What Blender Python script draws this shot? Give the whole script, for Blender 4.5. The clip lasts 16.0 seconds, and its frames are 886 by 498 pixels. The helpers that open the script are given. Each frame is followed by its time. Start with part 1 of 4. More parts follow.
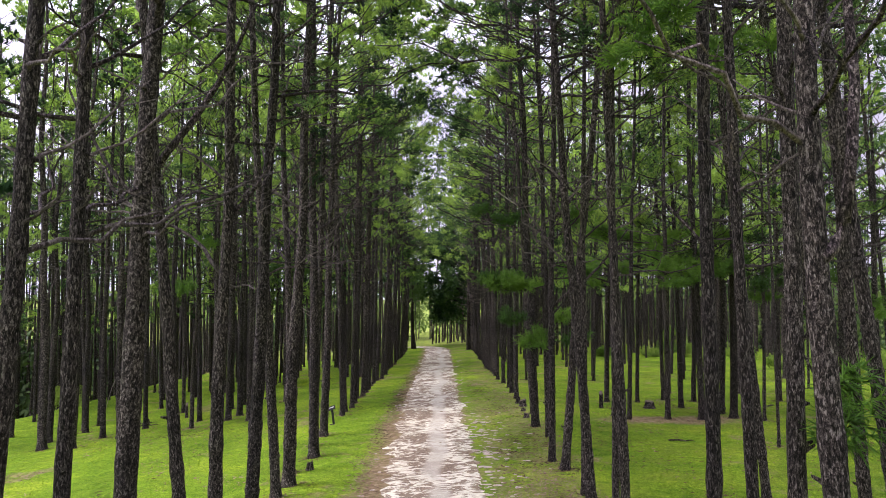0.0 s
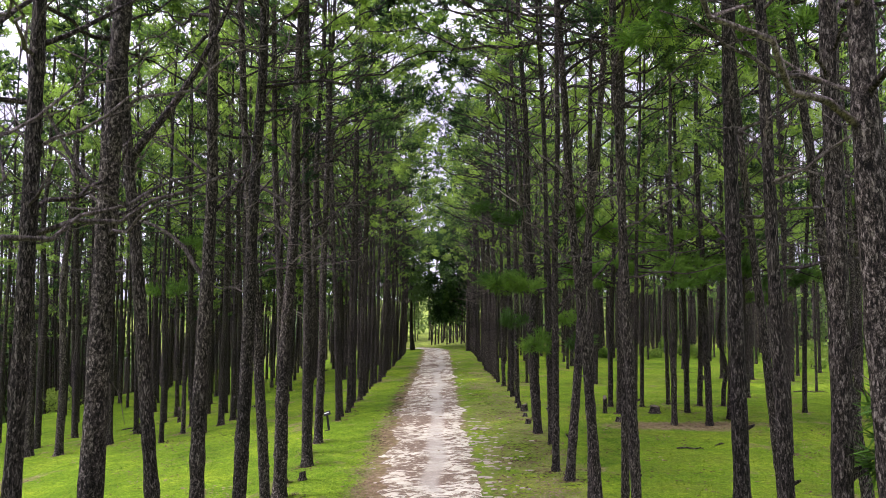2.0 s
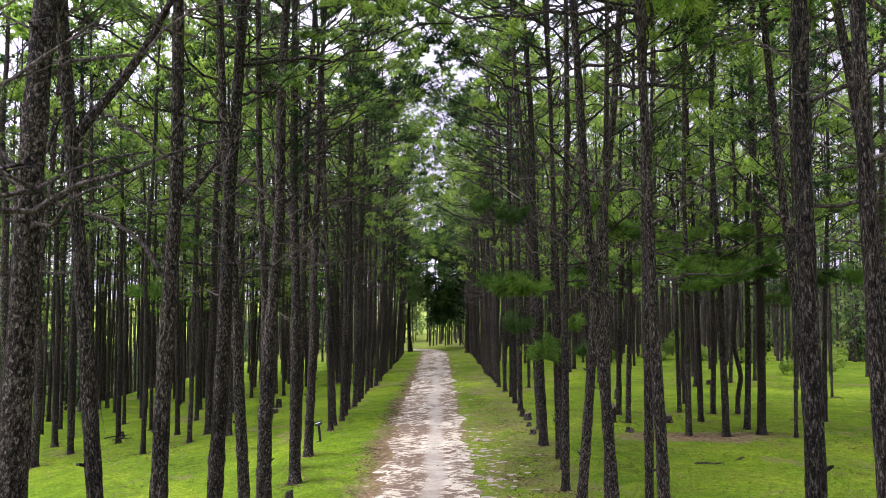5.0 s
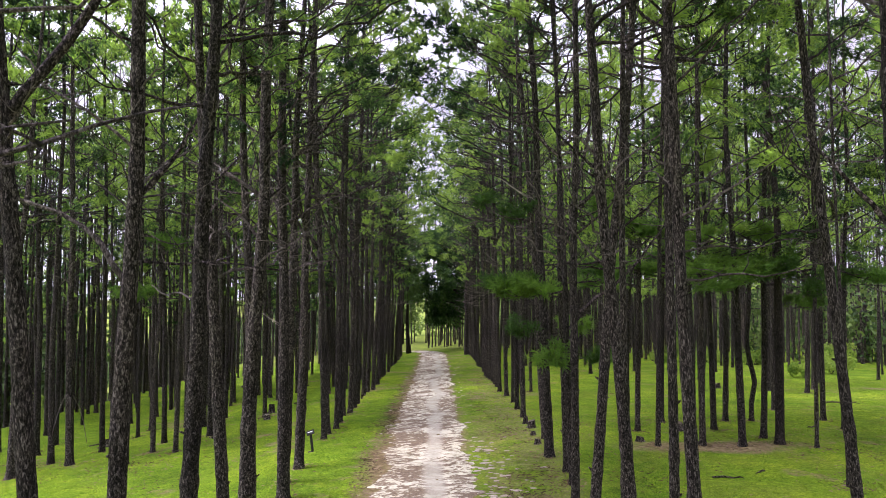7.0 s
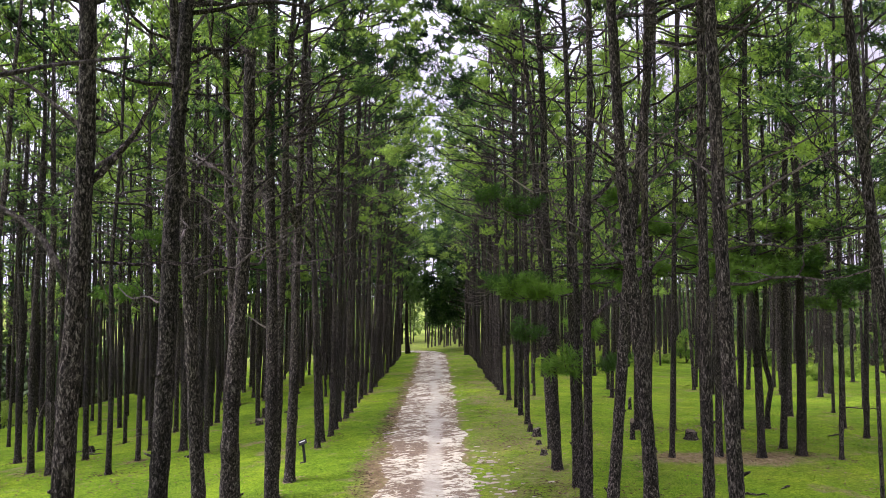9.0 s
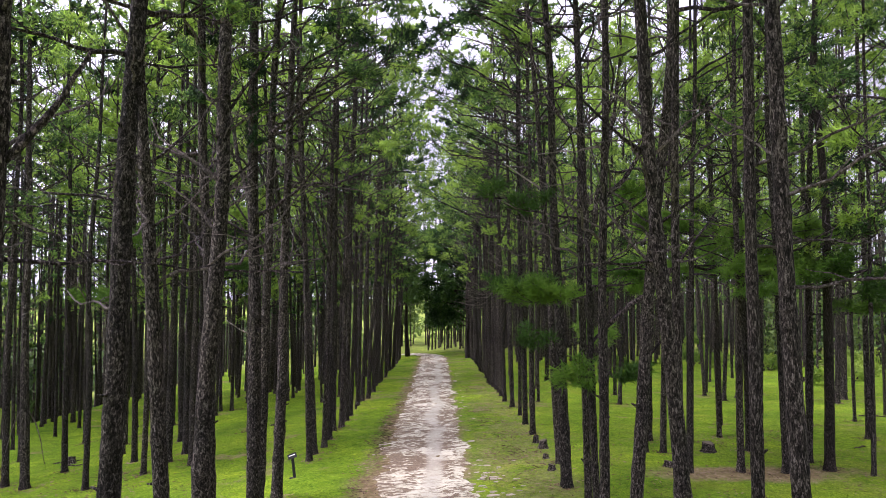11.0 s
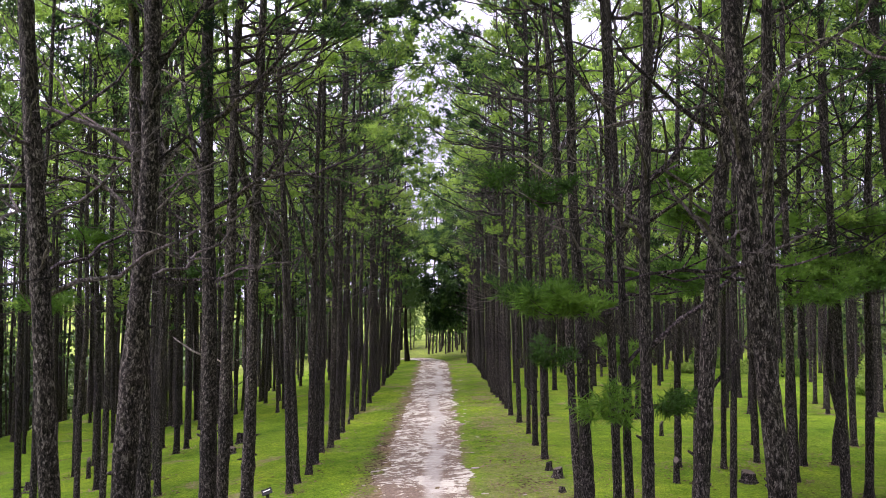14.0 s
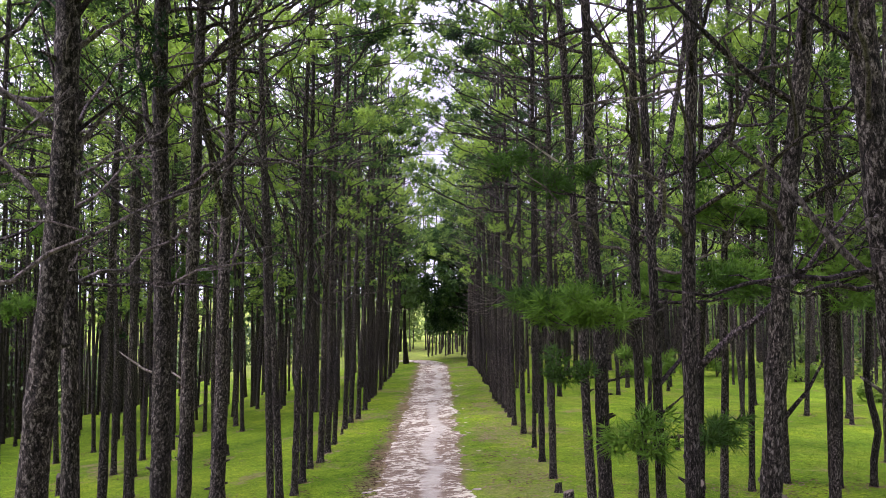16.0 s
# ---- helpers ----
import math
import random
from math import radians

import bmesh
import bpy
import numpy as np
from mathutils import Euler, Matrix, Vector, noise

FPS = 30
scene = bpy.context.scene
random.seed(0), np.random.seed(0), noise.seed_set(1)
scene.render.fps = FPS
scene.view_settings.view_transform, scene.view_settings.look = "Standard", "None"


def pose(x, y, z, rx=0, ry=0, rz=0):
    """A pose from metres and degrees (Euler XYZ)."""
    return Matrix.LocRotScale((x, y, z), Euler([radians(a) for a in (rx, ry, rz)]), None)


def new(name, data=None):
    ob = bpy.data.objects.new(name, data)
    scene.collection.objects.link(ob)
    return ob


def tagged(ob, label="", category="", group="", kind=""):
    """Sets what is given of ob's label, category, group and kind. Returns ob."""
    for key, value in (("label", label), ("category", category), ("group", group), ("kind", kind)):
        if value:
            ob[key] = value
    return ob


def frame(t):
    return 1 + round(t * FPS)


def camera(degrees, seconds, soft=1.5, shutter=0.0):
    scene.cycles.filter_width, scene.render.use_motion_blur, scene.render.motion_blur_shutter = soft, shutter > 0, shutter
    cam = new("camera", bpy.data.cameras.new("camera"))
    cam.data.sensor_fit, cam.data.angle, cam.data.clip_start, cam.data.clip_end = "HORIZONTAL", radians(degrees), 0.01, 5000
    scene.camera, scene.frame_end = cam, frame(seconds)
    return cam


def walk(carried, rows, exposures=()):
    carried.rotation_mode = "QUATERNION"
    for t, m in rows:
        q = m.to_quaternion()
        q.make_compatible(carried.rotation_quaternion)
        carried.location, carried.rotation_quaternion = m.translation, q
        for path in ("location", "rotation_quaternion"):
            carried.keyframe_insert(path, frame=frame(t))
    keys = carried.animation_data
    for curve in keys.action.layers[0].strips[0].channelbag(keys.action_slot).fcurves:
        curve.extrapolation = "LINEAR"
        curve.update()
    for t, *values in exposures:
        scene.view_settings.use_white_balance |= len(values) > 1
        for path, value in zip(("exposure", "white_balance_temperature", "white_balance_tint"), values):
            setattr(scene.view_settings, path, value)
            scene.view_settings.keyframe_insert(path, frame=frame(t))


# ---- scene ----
cam = camera(61.9, 16.0, soft=0.5)
METRES, EYE = 10.7, 4.2
ROWS = [
    (0.0, 0.0, 0.0, 0.0, -0.0, 2.89, -0.07),
    (0.5, 0.0009, 0.018, 0.001, -0.03, 2.88, -0.08),
    (1.0, 0.0014, 0.0361, 0.0008, -0.02, 2.9, -0.07),
    (1.5, 0.0013, 0.0559, 0.0022, -0.05, 2.89, -0.07),
    (2.0, 0.0015, 0.076, 0.0031, -0.05, 2.91, -0.06),
    (2.5, 0.0017, 0.0975, 0.0046, -0.07, 2.9, -0.09),
    (3.0, 0.0015, 0.1181, 0.0057, -0.1, 2.89, -0.09),
    (3.5, 0.0008, 0.1396, 0.0067, -0.13, 2.87, -0.09),
    (4.0, 0.0001, 0.162, 0.0076, -0.15, 2.87, -0.09),
    (6.5, -0.0018, 0.3014, 0.0091, -0.27, 2.95, 0.01),
    (7.0, -0.0016, 0.3299, 0.0104, -0.29, 2.92, -0.0),
    (7.5, -0.002, 0.3585, 0.0127, -0.3, 2.87, -0.03),
    (8.0, -0.0024, 0.3876, 0.0137, -0.31, 2.83, -0.04),
    (8.5, -0.0031, 0.4179, 0.0153, -0.32, 2.8, -0.06),
    (9.0, -0.0039, 0.4466, 0.0163, -0.33, 2.8, -0.07),
    (11.5, -0.0007, 0.6155, 0.0197, -0.25, 2.91, -0.02),
    (12.0, 0.0002, 0.6556, 0.0221, -0.22, 2.91, 0.0),
    (12.5, 0.0013, 0.697, 0.0243, -0.21, 2.92, -0.03),
    (13.0, 0.0019, 0.7391, 0.0266, -0.2, 2.91, 0.04),
    (13.5, 0.0033, 0.7832, 0.0291, -0.18, 2.92, 0.06),
    (14.0, 0.0036, 0.8277, 0.0308, -0.18, 2.94, 0.09),
    (14.5, 0.0033, 0.8727, 0.0331, -0.18, 2.92, 0.08),
    (15.0, 0.0042, 0.9155, 0.034, -0.17, 2.93, 0.08),
    (15.5, 0.0053, 0.9577, 0.0359, -0.17, 2.92, 0.02),
    (16.0, 0.0073, 0.9988, 0.0376, -0.16, 2.91, 0.0),
]
walk(cam, [(t, pose(0, 0, EYE) @ pose(METRES * x, METRES * y, METRES * z, 90 + pitch, roll, yaw)) for t, x, y, z, yaw, pitch, roll in ROWS],
     exposures=[(0.0, -0.04, 6150, 26), (9.0, 0.03, 6150, 26), (13.0, 0.08, 6050, 31), (16.0, 0.17, 6000, 34)])

# ---- light: bright overcast sky ----
SKY, SUN = 0.25, 5.0
world = bpy.data.worlds.new("world")
scene.world = world
world.use_nodes = True
wn, wl = world.node_tree.nodes, world.node_tree.links
sky = wn.new("ShaderNodeTexSky")
sky.sky_type, sky.sun_disc = "NISHITA", False
sky.sun_elevation, sky.sun_rotation = radians(60), radians(98)
sky.air_density, sky.dust_density = 1.0, 4.0
cloud = wn.new("ShaderNodeTexNoise")
cloud.inputs["Scale"].default_value, cloud.inputs["Detail"].default_value = 2.2, 5
cover = wn.new("ShaderNodeMapRange")
cover.inputs["From Min"].default_value, cover.inputs["From Max"].default_value = 0.2, 0.5
cover.inputs["To Min"].default_value, cover.inputs["To Max"].default_value = 0.75, 0.97
wl.new(cloud.outputs["Fac"], cover.inputs["Value"])
veil = wn.new("ShaderNodeMix")
veil.data_type = "RGBA"
toward = wn.new("ShaderNodeSeparateXYZ")
wl.new(wn.new("ShaderNodeTexCoord").outputs["Generated"], toward.inputs[0])
grade = wn.new("ShaderNodeMapRange")
grade.inputs["From Min"].default_value, grade.inputs["From Max"].default_value = 0.25, 1.0
grade.inputs["To Min"].default_value, grade.inputs["To Max"].default_value = 0.27, 1.3
wl.new(toward.outputs["Z"], grade.inputs["Value"])
dome = wn.new("ShaderNodeMix")
dome.data_type, dome.blend_type = "RGBA", "MULTIPLY"
dome.inputs[0].default_value = 1.0
dome.inputs[6].default_value = (14.8, 14.5, 16.8, 1)
# the veiled sun's side of the sky is the brighter one
sunward = wn.new("ShaderNodeMapRange")
sunward.inputs["From Min"].default_value, sunward.inputs["From Max"].default_value = -1.0, 1.0
sunward.inputs["To Min"].default_value, sunward.inputs["To Max"].default_value = 1.65, 0.5
wl.new(toward.outputs["X"], sunward.inputs["Value"])
both = wn.new("ShaderNodeMath")
both.operation = "MULTIPLY"
wl.new(grade.outputs["Result"], both.inputs[0])
wl.new(sunward.outputs["Result"], both.inputs[1])
wl.new(both.outputs[0], dome.inputs[7])
wl.new(dome.outputs[2], veil.inputs[7])
wl.new(cover.outputs["Result"], veil.inputs[0])
wl.new(sky.outputs["Color"], veil.inputs[6])
wl.new(veil.outputs[2], wn["Background"].inputs["Color"])
wn["Background"].inputs["Strength"].default_value = SKY
sun_data = bpy.data.lights.new("sun", "SUN")
sun_data.energy, sun_data.angle, sun_data.color = SUN, radians(18), (1.0, 0.95, 0.88)
sun = new("sun", sun_data)
sun.matrix_world = pose(0, 0, 60, 30, 0, 98 - 180)


# ---- materials ----
def shader(name):
    m = bpy.data.materials.new(name)
    m.use_nodes = True
    n, l = m.node_tree.nodes, m.node_tree.links
    return m, n, l, n["Principled BSDF"]


def coords(n, l, stretch=(1, 1, 1), world_space=False):
    mp = n.new("ShaderNodeMapping")
    mp.inputs["Scale"].default_value = stretch
    if world_space:
        l.new(n.new("ShaderNodeNewGeometry").outputs["Position"], mp.inputs["Vector"])
    else:
        l.new(n.new("ShaderNodeTexCoord").outputs["Object"], mp.inputs["Vector"])
    return mp.outputs["Vector"]


def noise_tex(n, l, vec, scale, detail=4, rough=0.55, distort=0.0):
    t = n.new("ShaderNodeTexNoise")
    t.inputs["Scale"].default_value, t.inputs["Detail"].default_value = scale, detail
    t.inputs["Roughness"].default_value, t.inputs["Distortion"].default_value = rough, distort
    l.new(vec, t.inputs["Vector"])
    return t.outputs["Fac"]


def ramp(n, l, value, stops):
    r = n.new("ShaderNodeValToRGB")
    e = r.color_ramp.elements
    while len(e) < len(stops):
        e.new(0.5)
    for s, (p, c) in zip(e, stops):
        s.position, s.color = p, (*c, 1)
    l.new(value, r.inputs["Fac"])
    return r.outputs["Color"]


def mixed(n, l, fac, a, b, blend="MIX"):
    m = n.new("ShaderNodeMix")
    m.data_type, m.blend_type = "RGBA", blend
    for sock, v in ((m.inputs[0], fac), (m.inputs[6], a), (m.inputs[7], b)):
        if isinstance(v, (int, float)):
            sock.default_value = v
        elif isinstance(v, tuple):
            sock.default_value = (*v, 1)
        else:
            l.new(v, sock)
    return m.outputs[2]


def maths(n, l, op, a, b=0.0, c=None, clamp=False):
    m = n.new("ShaderNodeMath")
    m.operation, m.use_clamp = op, clamp
    for sock, v in zip(m.inputs, (a, b, c)):
        if v is None:
            continue
        if isinstance(v, (int, float)):
            sock.default_value = v
        else:
            l.new(v, sock)
    return m.outputs[0]


def span(n, l, v, lo, hi, a=0.0, b=1.0):
    m = n.new("ShaderNodeMapRange")
    m.interpolation_type = "SMOOTHSTEP"
    for key, val in (("From Min", lo), ("From Max", hi), ("To Min", a), ("To Max", b)):
        m.inputs[key].default_value = val
    l.new(v, m.inputs["Value"])
    return m.outputs["Result"]


def bump(n, l, p, height, strength, distance):
    b = n.new("ShaderNodeBump")
    b.inputs["Strength"].default_value, b.inputs["Distance"].default_value = strength, distance
    l.new(height, b.inputs["Height"])
    l.new(b.outputs["Normal"], p.inputs["Normal"])


def bark_material(name, low, high, pale):
    """Scaly plates of uneven tone, with dark furrows between them and pale broken edges."""
    m, n, l, p = shader(name)
    v = coords(n, l, (1, 1, 0.55))
    warp = n.new("ShaderNodeTexNoise")
    warp.inputs["Scale"].default_value, warp.inputs["Detail"].default_value = 22, 6
    l.new(v, warp.inputs["Vector"])
    shift = n.new("ShaderNodeVectorMath")
    shift.operation = "MULTIPLY_ADD"
    shift.inputs[1].default_value = (0.1, 0.1, 0.1)
    l.new(warp.outputs["Color"], shift.inputs[0])
    l.new(v, shift.inputs[2])
    edges, plates = n.new("ShaderNodeTexVoronoi"), n.new("ShaderNodeTexVoronoi")
    edges.feature = "DISTANCE_TO_EDGE"
    for t in (edges, plates):
        t.inputs["Scale"].default_value = 38
        l.new(shift.outputs[0], t.inputs["Vector"])
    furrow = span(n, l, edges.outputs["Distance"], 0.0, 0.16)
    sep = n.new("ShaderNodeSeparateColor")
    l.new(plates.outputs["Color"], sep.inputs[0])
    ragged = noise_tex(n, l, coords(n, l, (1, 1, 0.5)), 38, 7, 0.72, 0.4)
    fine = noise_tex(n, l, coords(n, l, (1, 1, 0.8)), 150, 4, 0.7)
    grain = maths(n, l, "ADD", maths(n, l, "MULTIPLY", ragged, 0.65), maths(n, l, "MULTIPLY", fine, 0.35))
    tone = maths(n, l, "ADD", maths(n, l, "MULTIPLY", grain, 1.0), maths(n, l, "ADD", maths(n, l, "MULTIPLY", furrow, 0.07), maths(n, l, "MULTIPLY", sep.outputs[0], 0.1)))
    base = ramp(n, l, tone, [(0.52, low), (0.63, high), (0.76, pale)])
    chip = maths(n, l, "MULTIPLY", span(n, l, sep.outputs[1], 0.8, 0.9), span(n, l, ragged, 0.47, 0.58))
    base = mixed(n, l, maths(n, l, "MULTIPLY", chip, 0.7), base, pale)
    big = noise_tex(n, l, coords(n, l, (1, 1, 0.5)), 1.1, 3)
    base = mixed(n, l, 1.0, base, ramp(n, l, big, [(0.35, (0.68, 0.67, 0.68)), (0.65, (1.3, 1.26, 1.22))]), "MULTIPLY")
    oi = n.new("ShaderNodeObjectInfo")
    base = mixed(n, l, 1.0, base, ramp(n, l, oi.outputs["Random"], [(0, (0.72, 0.7, 0.68)), (1, (1.25, 1.2, 1.15))]), "MULTIPLY")
    l.new(base, p.inputs["Base Color"])
    p.inputs["Roughness"].default_value = 0.8
    p.inputs["Specular IOR Level"].default_value = 0.15
    bump(n, l, p, maths(n, l, "ADD", maths(n, l, "MULTIPLY", furrow, 0.6), maths(n, l, "ADD", maths(n, l, "MULTIPLY", sep.outputs[0], 0.3), grain)), 1.0, 0.03)
    return m


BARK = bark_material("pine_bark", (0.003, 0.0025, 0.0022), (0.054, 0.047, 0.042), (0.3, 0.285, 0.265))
LIMB_BARK = bark_material("limb_bark", (0.007, 0.0055, 0.0057), (0.06, 0.05, 0.053), (0.34, 0.3, 0.305))
DEAD_WOOD = bark_material("dead_wood", (0.16, 0.145, 0.13), (0.36, 0.33, 0.3), (0.5, 0.47, 0.43))
DEAD_LIMB = bark_material("dead_limb_bark", (0.05, 0.044, 0.043), (0.17, 0.152, 0.147), (0.34, 0.315, 0.305))
CHARRED = bark_material("charred_bark", (0.008, 0.007, 0.006), (0.03, 0.026, 0.023), (0.1, 0.09, 0.08))


def leaf_material(name, dark, mid, light, through_share=0.42, rough=0.5):
    m, n, l, p = shader(name)
    geo = n.new("ShaderNodeNewGeometry")
    oi = n.new("ShaderNodeObjectInfo")
    clump = noise_tex(n, l, coords(n, l, (1, 1, 1), True), 0.35, 3)
    pad = noise_tex(n, l, coords(n, l, (1, 1, 1), True), 0.75, 2)
    value = maths(n, l, "ADD", maths(n, l, "MULTIPLY", geo.outputs["Random Per Island"], 0.22),
                  maths(n, l, "ADD", maths(n, l, "MULTIPLY", maths(n, l, "ADD", clump, pad), 0.9), maths(n, l, "MULTIPLY", oi.outputs["Random"], 0.36)))
    value = maths(n, l, "MULTIPLY", value, 0.7)
    col = ramp(n, l, value, [(0.68, dark), (0.795, mid), (0.915, light)])
    l.new(col, p.inputs["Base Color"])
    p.inputs["Roughness"].default_value = rough
    p.inputs["Specular IOR Level"].default_value = 0.12
    tr = n.new("ShaderNodeBsdfTranslucent")
    l.new(mixed(n, l, 1.0, col, (1.3, 1.35, 0.9), "MULTIPLY"), tr.inputs["Color"])
    mx = n.new("ShaderNodeMixShader")
    mx.inputs[0].default_value = through_share
    l.new(p.outputs[0], mx.inputs[1])
    l.new(tr.outputs[0], mx.inputs[2])
    l.new(mx.outputs[0], n["Material Output"].inputs["Surface"])
    return m


NEEDLES = leaf_material("pine_needles", (0.02, 0.047, 0.022), (0.105, 0.2, 0.062), (0.33, 0.5, 0.095), 0.48)
# needles for the low sprays, their shade put into a deeper green
SHADED_NEEDLES = leaf_material("deep_green_needles", (0.046, 0.105, 0.023), (0.09, 0.195, 0.033), (0.155, 0.29, 0.045), 0.5)
BROADLEAF = leaf_material("dark_broad_leaves", (0.025, 0.06, 0.022), (0.05, 0.11, 0.032), (0.1, 0.18, 0.05), 0.25, 0.35)
# dark green that carries the deep wood's shade in its colour
SHADED_THICKET = leaf_material("thicket_leaves", (0.014, 0.03, 0.014), (0.038, 0.07, 0.026), (0.08, 0.13, 0.04), 0.1)
UNDERSTORY = leaf_material("understory_leaves", (0.03, 0.06, 0.024), (0.08, 0.135, 0.045), (0.16, 0.23, 0.07), 0.35)
SHRUB_LEAF = leaf_material("shrub_leaves", (0.09, 0.17, 0.03), (0.17, 0.28, 0.05), (0.28, 0.38, 0.08))
GRASS_BLADE = leaf_material("grass_blades", (0.0456, 0.1084, 0.00812), (0.1007, 0.1903, 0.01082), (0.1651, 0.2461, 0.01804), 0.3, 0.6)


def ground_material():
    m, n, l, p = shader("lawn_and_bare_earth")
    v = coords(n, l, (1, 1, 1), True)
    sep = n.new("ShaderNodeSeparateXYZ")
    l.new(v, sep.inputs[0])
    x, y = sep.outputs[0], sep.outputs[1]
    broad = noise_tex(n, l, v, 0.33, 4)
    mid = noise_tex(n, l, v, 2.3, 5, 0.6)
    fine = noise_tex(n, l, v, 38, 5, 0.7)
    green = ramp(n, l, maths(n, l, "ADD", maths(n, l, "MULTIPLY", broad, 0.6), maths(n, l, "MULTIPLY", mid, 0.4)),
                 [(0.34, (0.0629, 0.1319, 0.00902)), (0.5, (0.1243, 0.2269, 0.01263)), (0.64, (0.2083, 0.3088, 0.01804))])
    blotch = noise_tex(n, l, v, 11, 6, 0.75)
    green = mixed(n, l, 0.8, green, ramp(n, l, blotch, [(0.36, (0.4, 0.48, 0.45)), (0.5, (1, 1, 1)), (0.62, (1.5, 1.35, 1.2))]), "MULTIPLY")
    green = mixed(n, l, 0.75, green, ramp(n, l, fine, [(0.36, (0.22, 0.3, 0.25)), (0.52, (0.95, 0.95, 0.95)), (0.66, (1.75, 1.55, 1.35))]), "MULTIPLY")
    green = mixed(n, l, span(n, l, noise_tex(n, l, v, 7, 6, 0.75), 0.55, 0.7, 0, 0.38), green, (0.17, 0.15, 0.035))
    dry = maths(n, l, "MULTIPLY", span(n, l, noise_tex(n, l, v, 0.55, 6, 0.7), 0.42, 0.66), span(n, l, x, 0.5, 4.0, 0.1, 0.3))
    green = mixed(n, l, dry, green, ramp(n, l, fine, [(0.3, (0.11, 0.1, 0.022)), (0.7, (0.28, 0.27, 0.05))]))
    earth = ramp(n, l, noise_tex(n, l, v, 6, 6, 0.7), [(0.3, (0.1, 0.062, 0.038)), (0.52, (0.21, 0.145, 0.09)), (0.75, (0.36, 0.29, 0.2))])
    # bare strip along both sides of the track, and worn patches under the trees
    side = maths(n, l, "ABSOLUTE", maths(n, l, "ADD", x, 0.62))
    worn = span(n, l, maths(n, l, "ADD", side, maths(n, l, "MULTIPLY", noise_tex(n, l, v, 0.8, 5, 0.65), -1.9)), -0.05, 0.75, 1, 0)
    worn = maths(n, l, "MULTIPLY", worn, span(n, l, y, 75.0, 78.0, 1, 0))
    right_verge = maths(n, l, "MULTIPLY", span(n, l, x, 0.8, 1.3), span(n, l, x, 2.6, 3.6, 1, 0))
    near_side = span(n, l, y, 26.0, 34.0, 0.09, 0.0)
    right_worn = maths(n, l, "MULTIPLY", right_verge, span(n, l, maths(n, l, "ADD", noise_tex(n, l, v, 0.75, 6, 0.7), near_side), 0.45, 0.6))
    left_verge = maths(n, l, "MULTIPLY", span(n, l, x, -4.6, -3.8), span(n, l, x, -2.6, -1.6, 1, 0))
    left_worn = maths(n, l, "MULTIPLY", left_verge, span(n, l, noise_tex(n, l, v, 0.6, 6, 0.7), 0.56, 0.66))
    patches = span(n, l, noise_tex(n, l, v, 0.3, 6, 0.68), 0.57, 0.64)
    dx, dy = maths(n, l, "MULTIPLY", maths(n, l, "ADD", x, -7.6), 0.3), maths(n, l, "MULTIPLY", maths(n, l, "ADD", y, -24.3), 0.9)
    ring = maths(n, l, "SQRT", maths(n, l, "ADD", maths(n, l, "MULTIPLY", dx, dx), maths(n, l, "MULTIPLY", dy, dy)))
    spot = span(n, l, maths(n, l, "ADD", ring, maths(n, l, "MULTIPLY", mid, -0.8)), 0.1, 0.55, 1, 0)
    bare = maths(n, l, "MAXIMUM", maths(n, l, "MAXIMUM", worn, maths(n, l, "MULTIPLY", right_worn, 0.45)),
                 maths(n, l, "MAXIMUM", maths(n, l, "MAXIMUM", maths(n, l, "MULTIPLY", left_worn, 0.6), maths(n, l, "MULTIPLY", patches, 0.7)), maths(n, l, "MULTIPLY", spot, 0.95)))
    bare = maths(n, l, "MAXIMUM", bare, span(n, l, y, 79.0, 83.0, 0.0, 0.3))
    bare = maths(n, l, "MULTIPLY", bare, span(n, l, fine, 0.35, 0.55, 0.45, 1.0))
    l.new(mixed(n, l, bare, green, earth), p.inputs["Base Color"])
    p.inputs["Roughness"].default_value = 0.95
    p.inputs["Specular IOR Level"].default_value = 0.05
    bump(n, l, p, maths(n, l, "ADD", fine, maths(n, l, "MULTIPLY", mid, 1.2)), 0.8, 0.05)
    return m


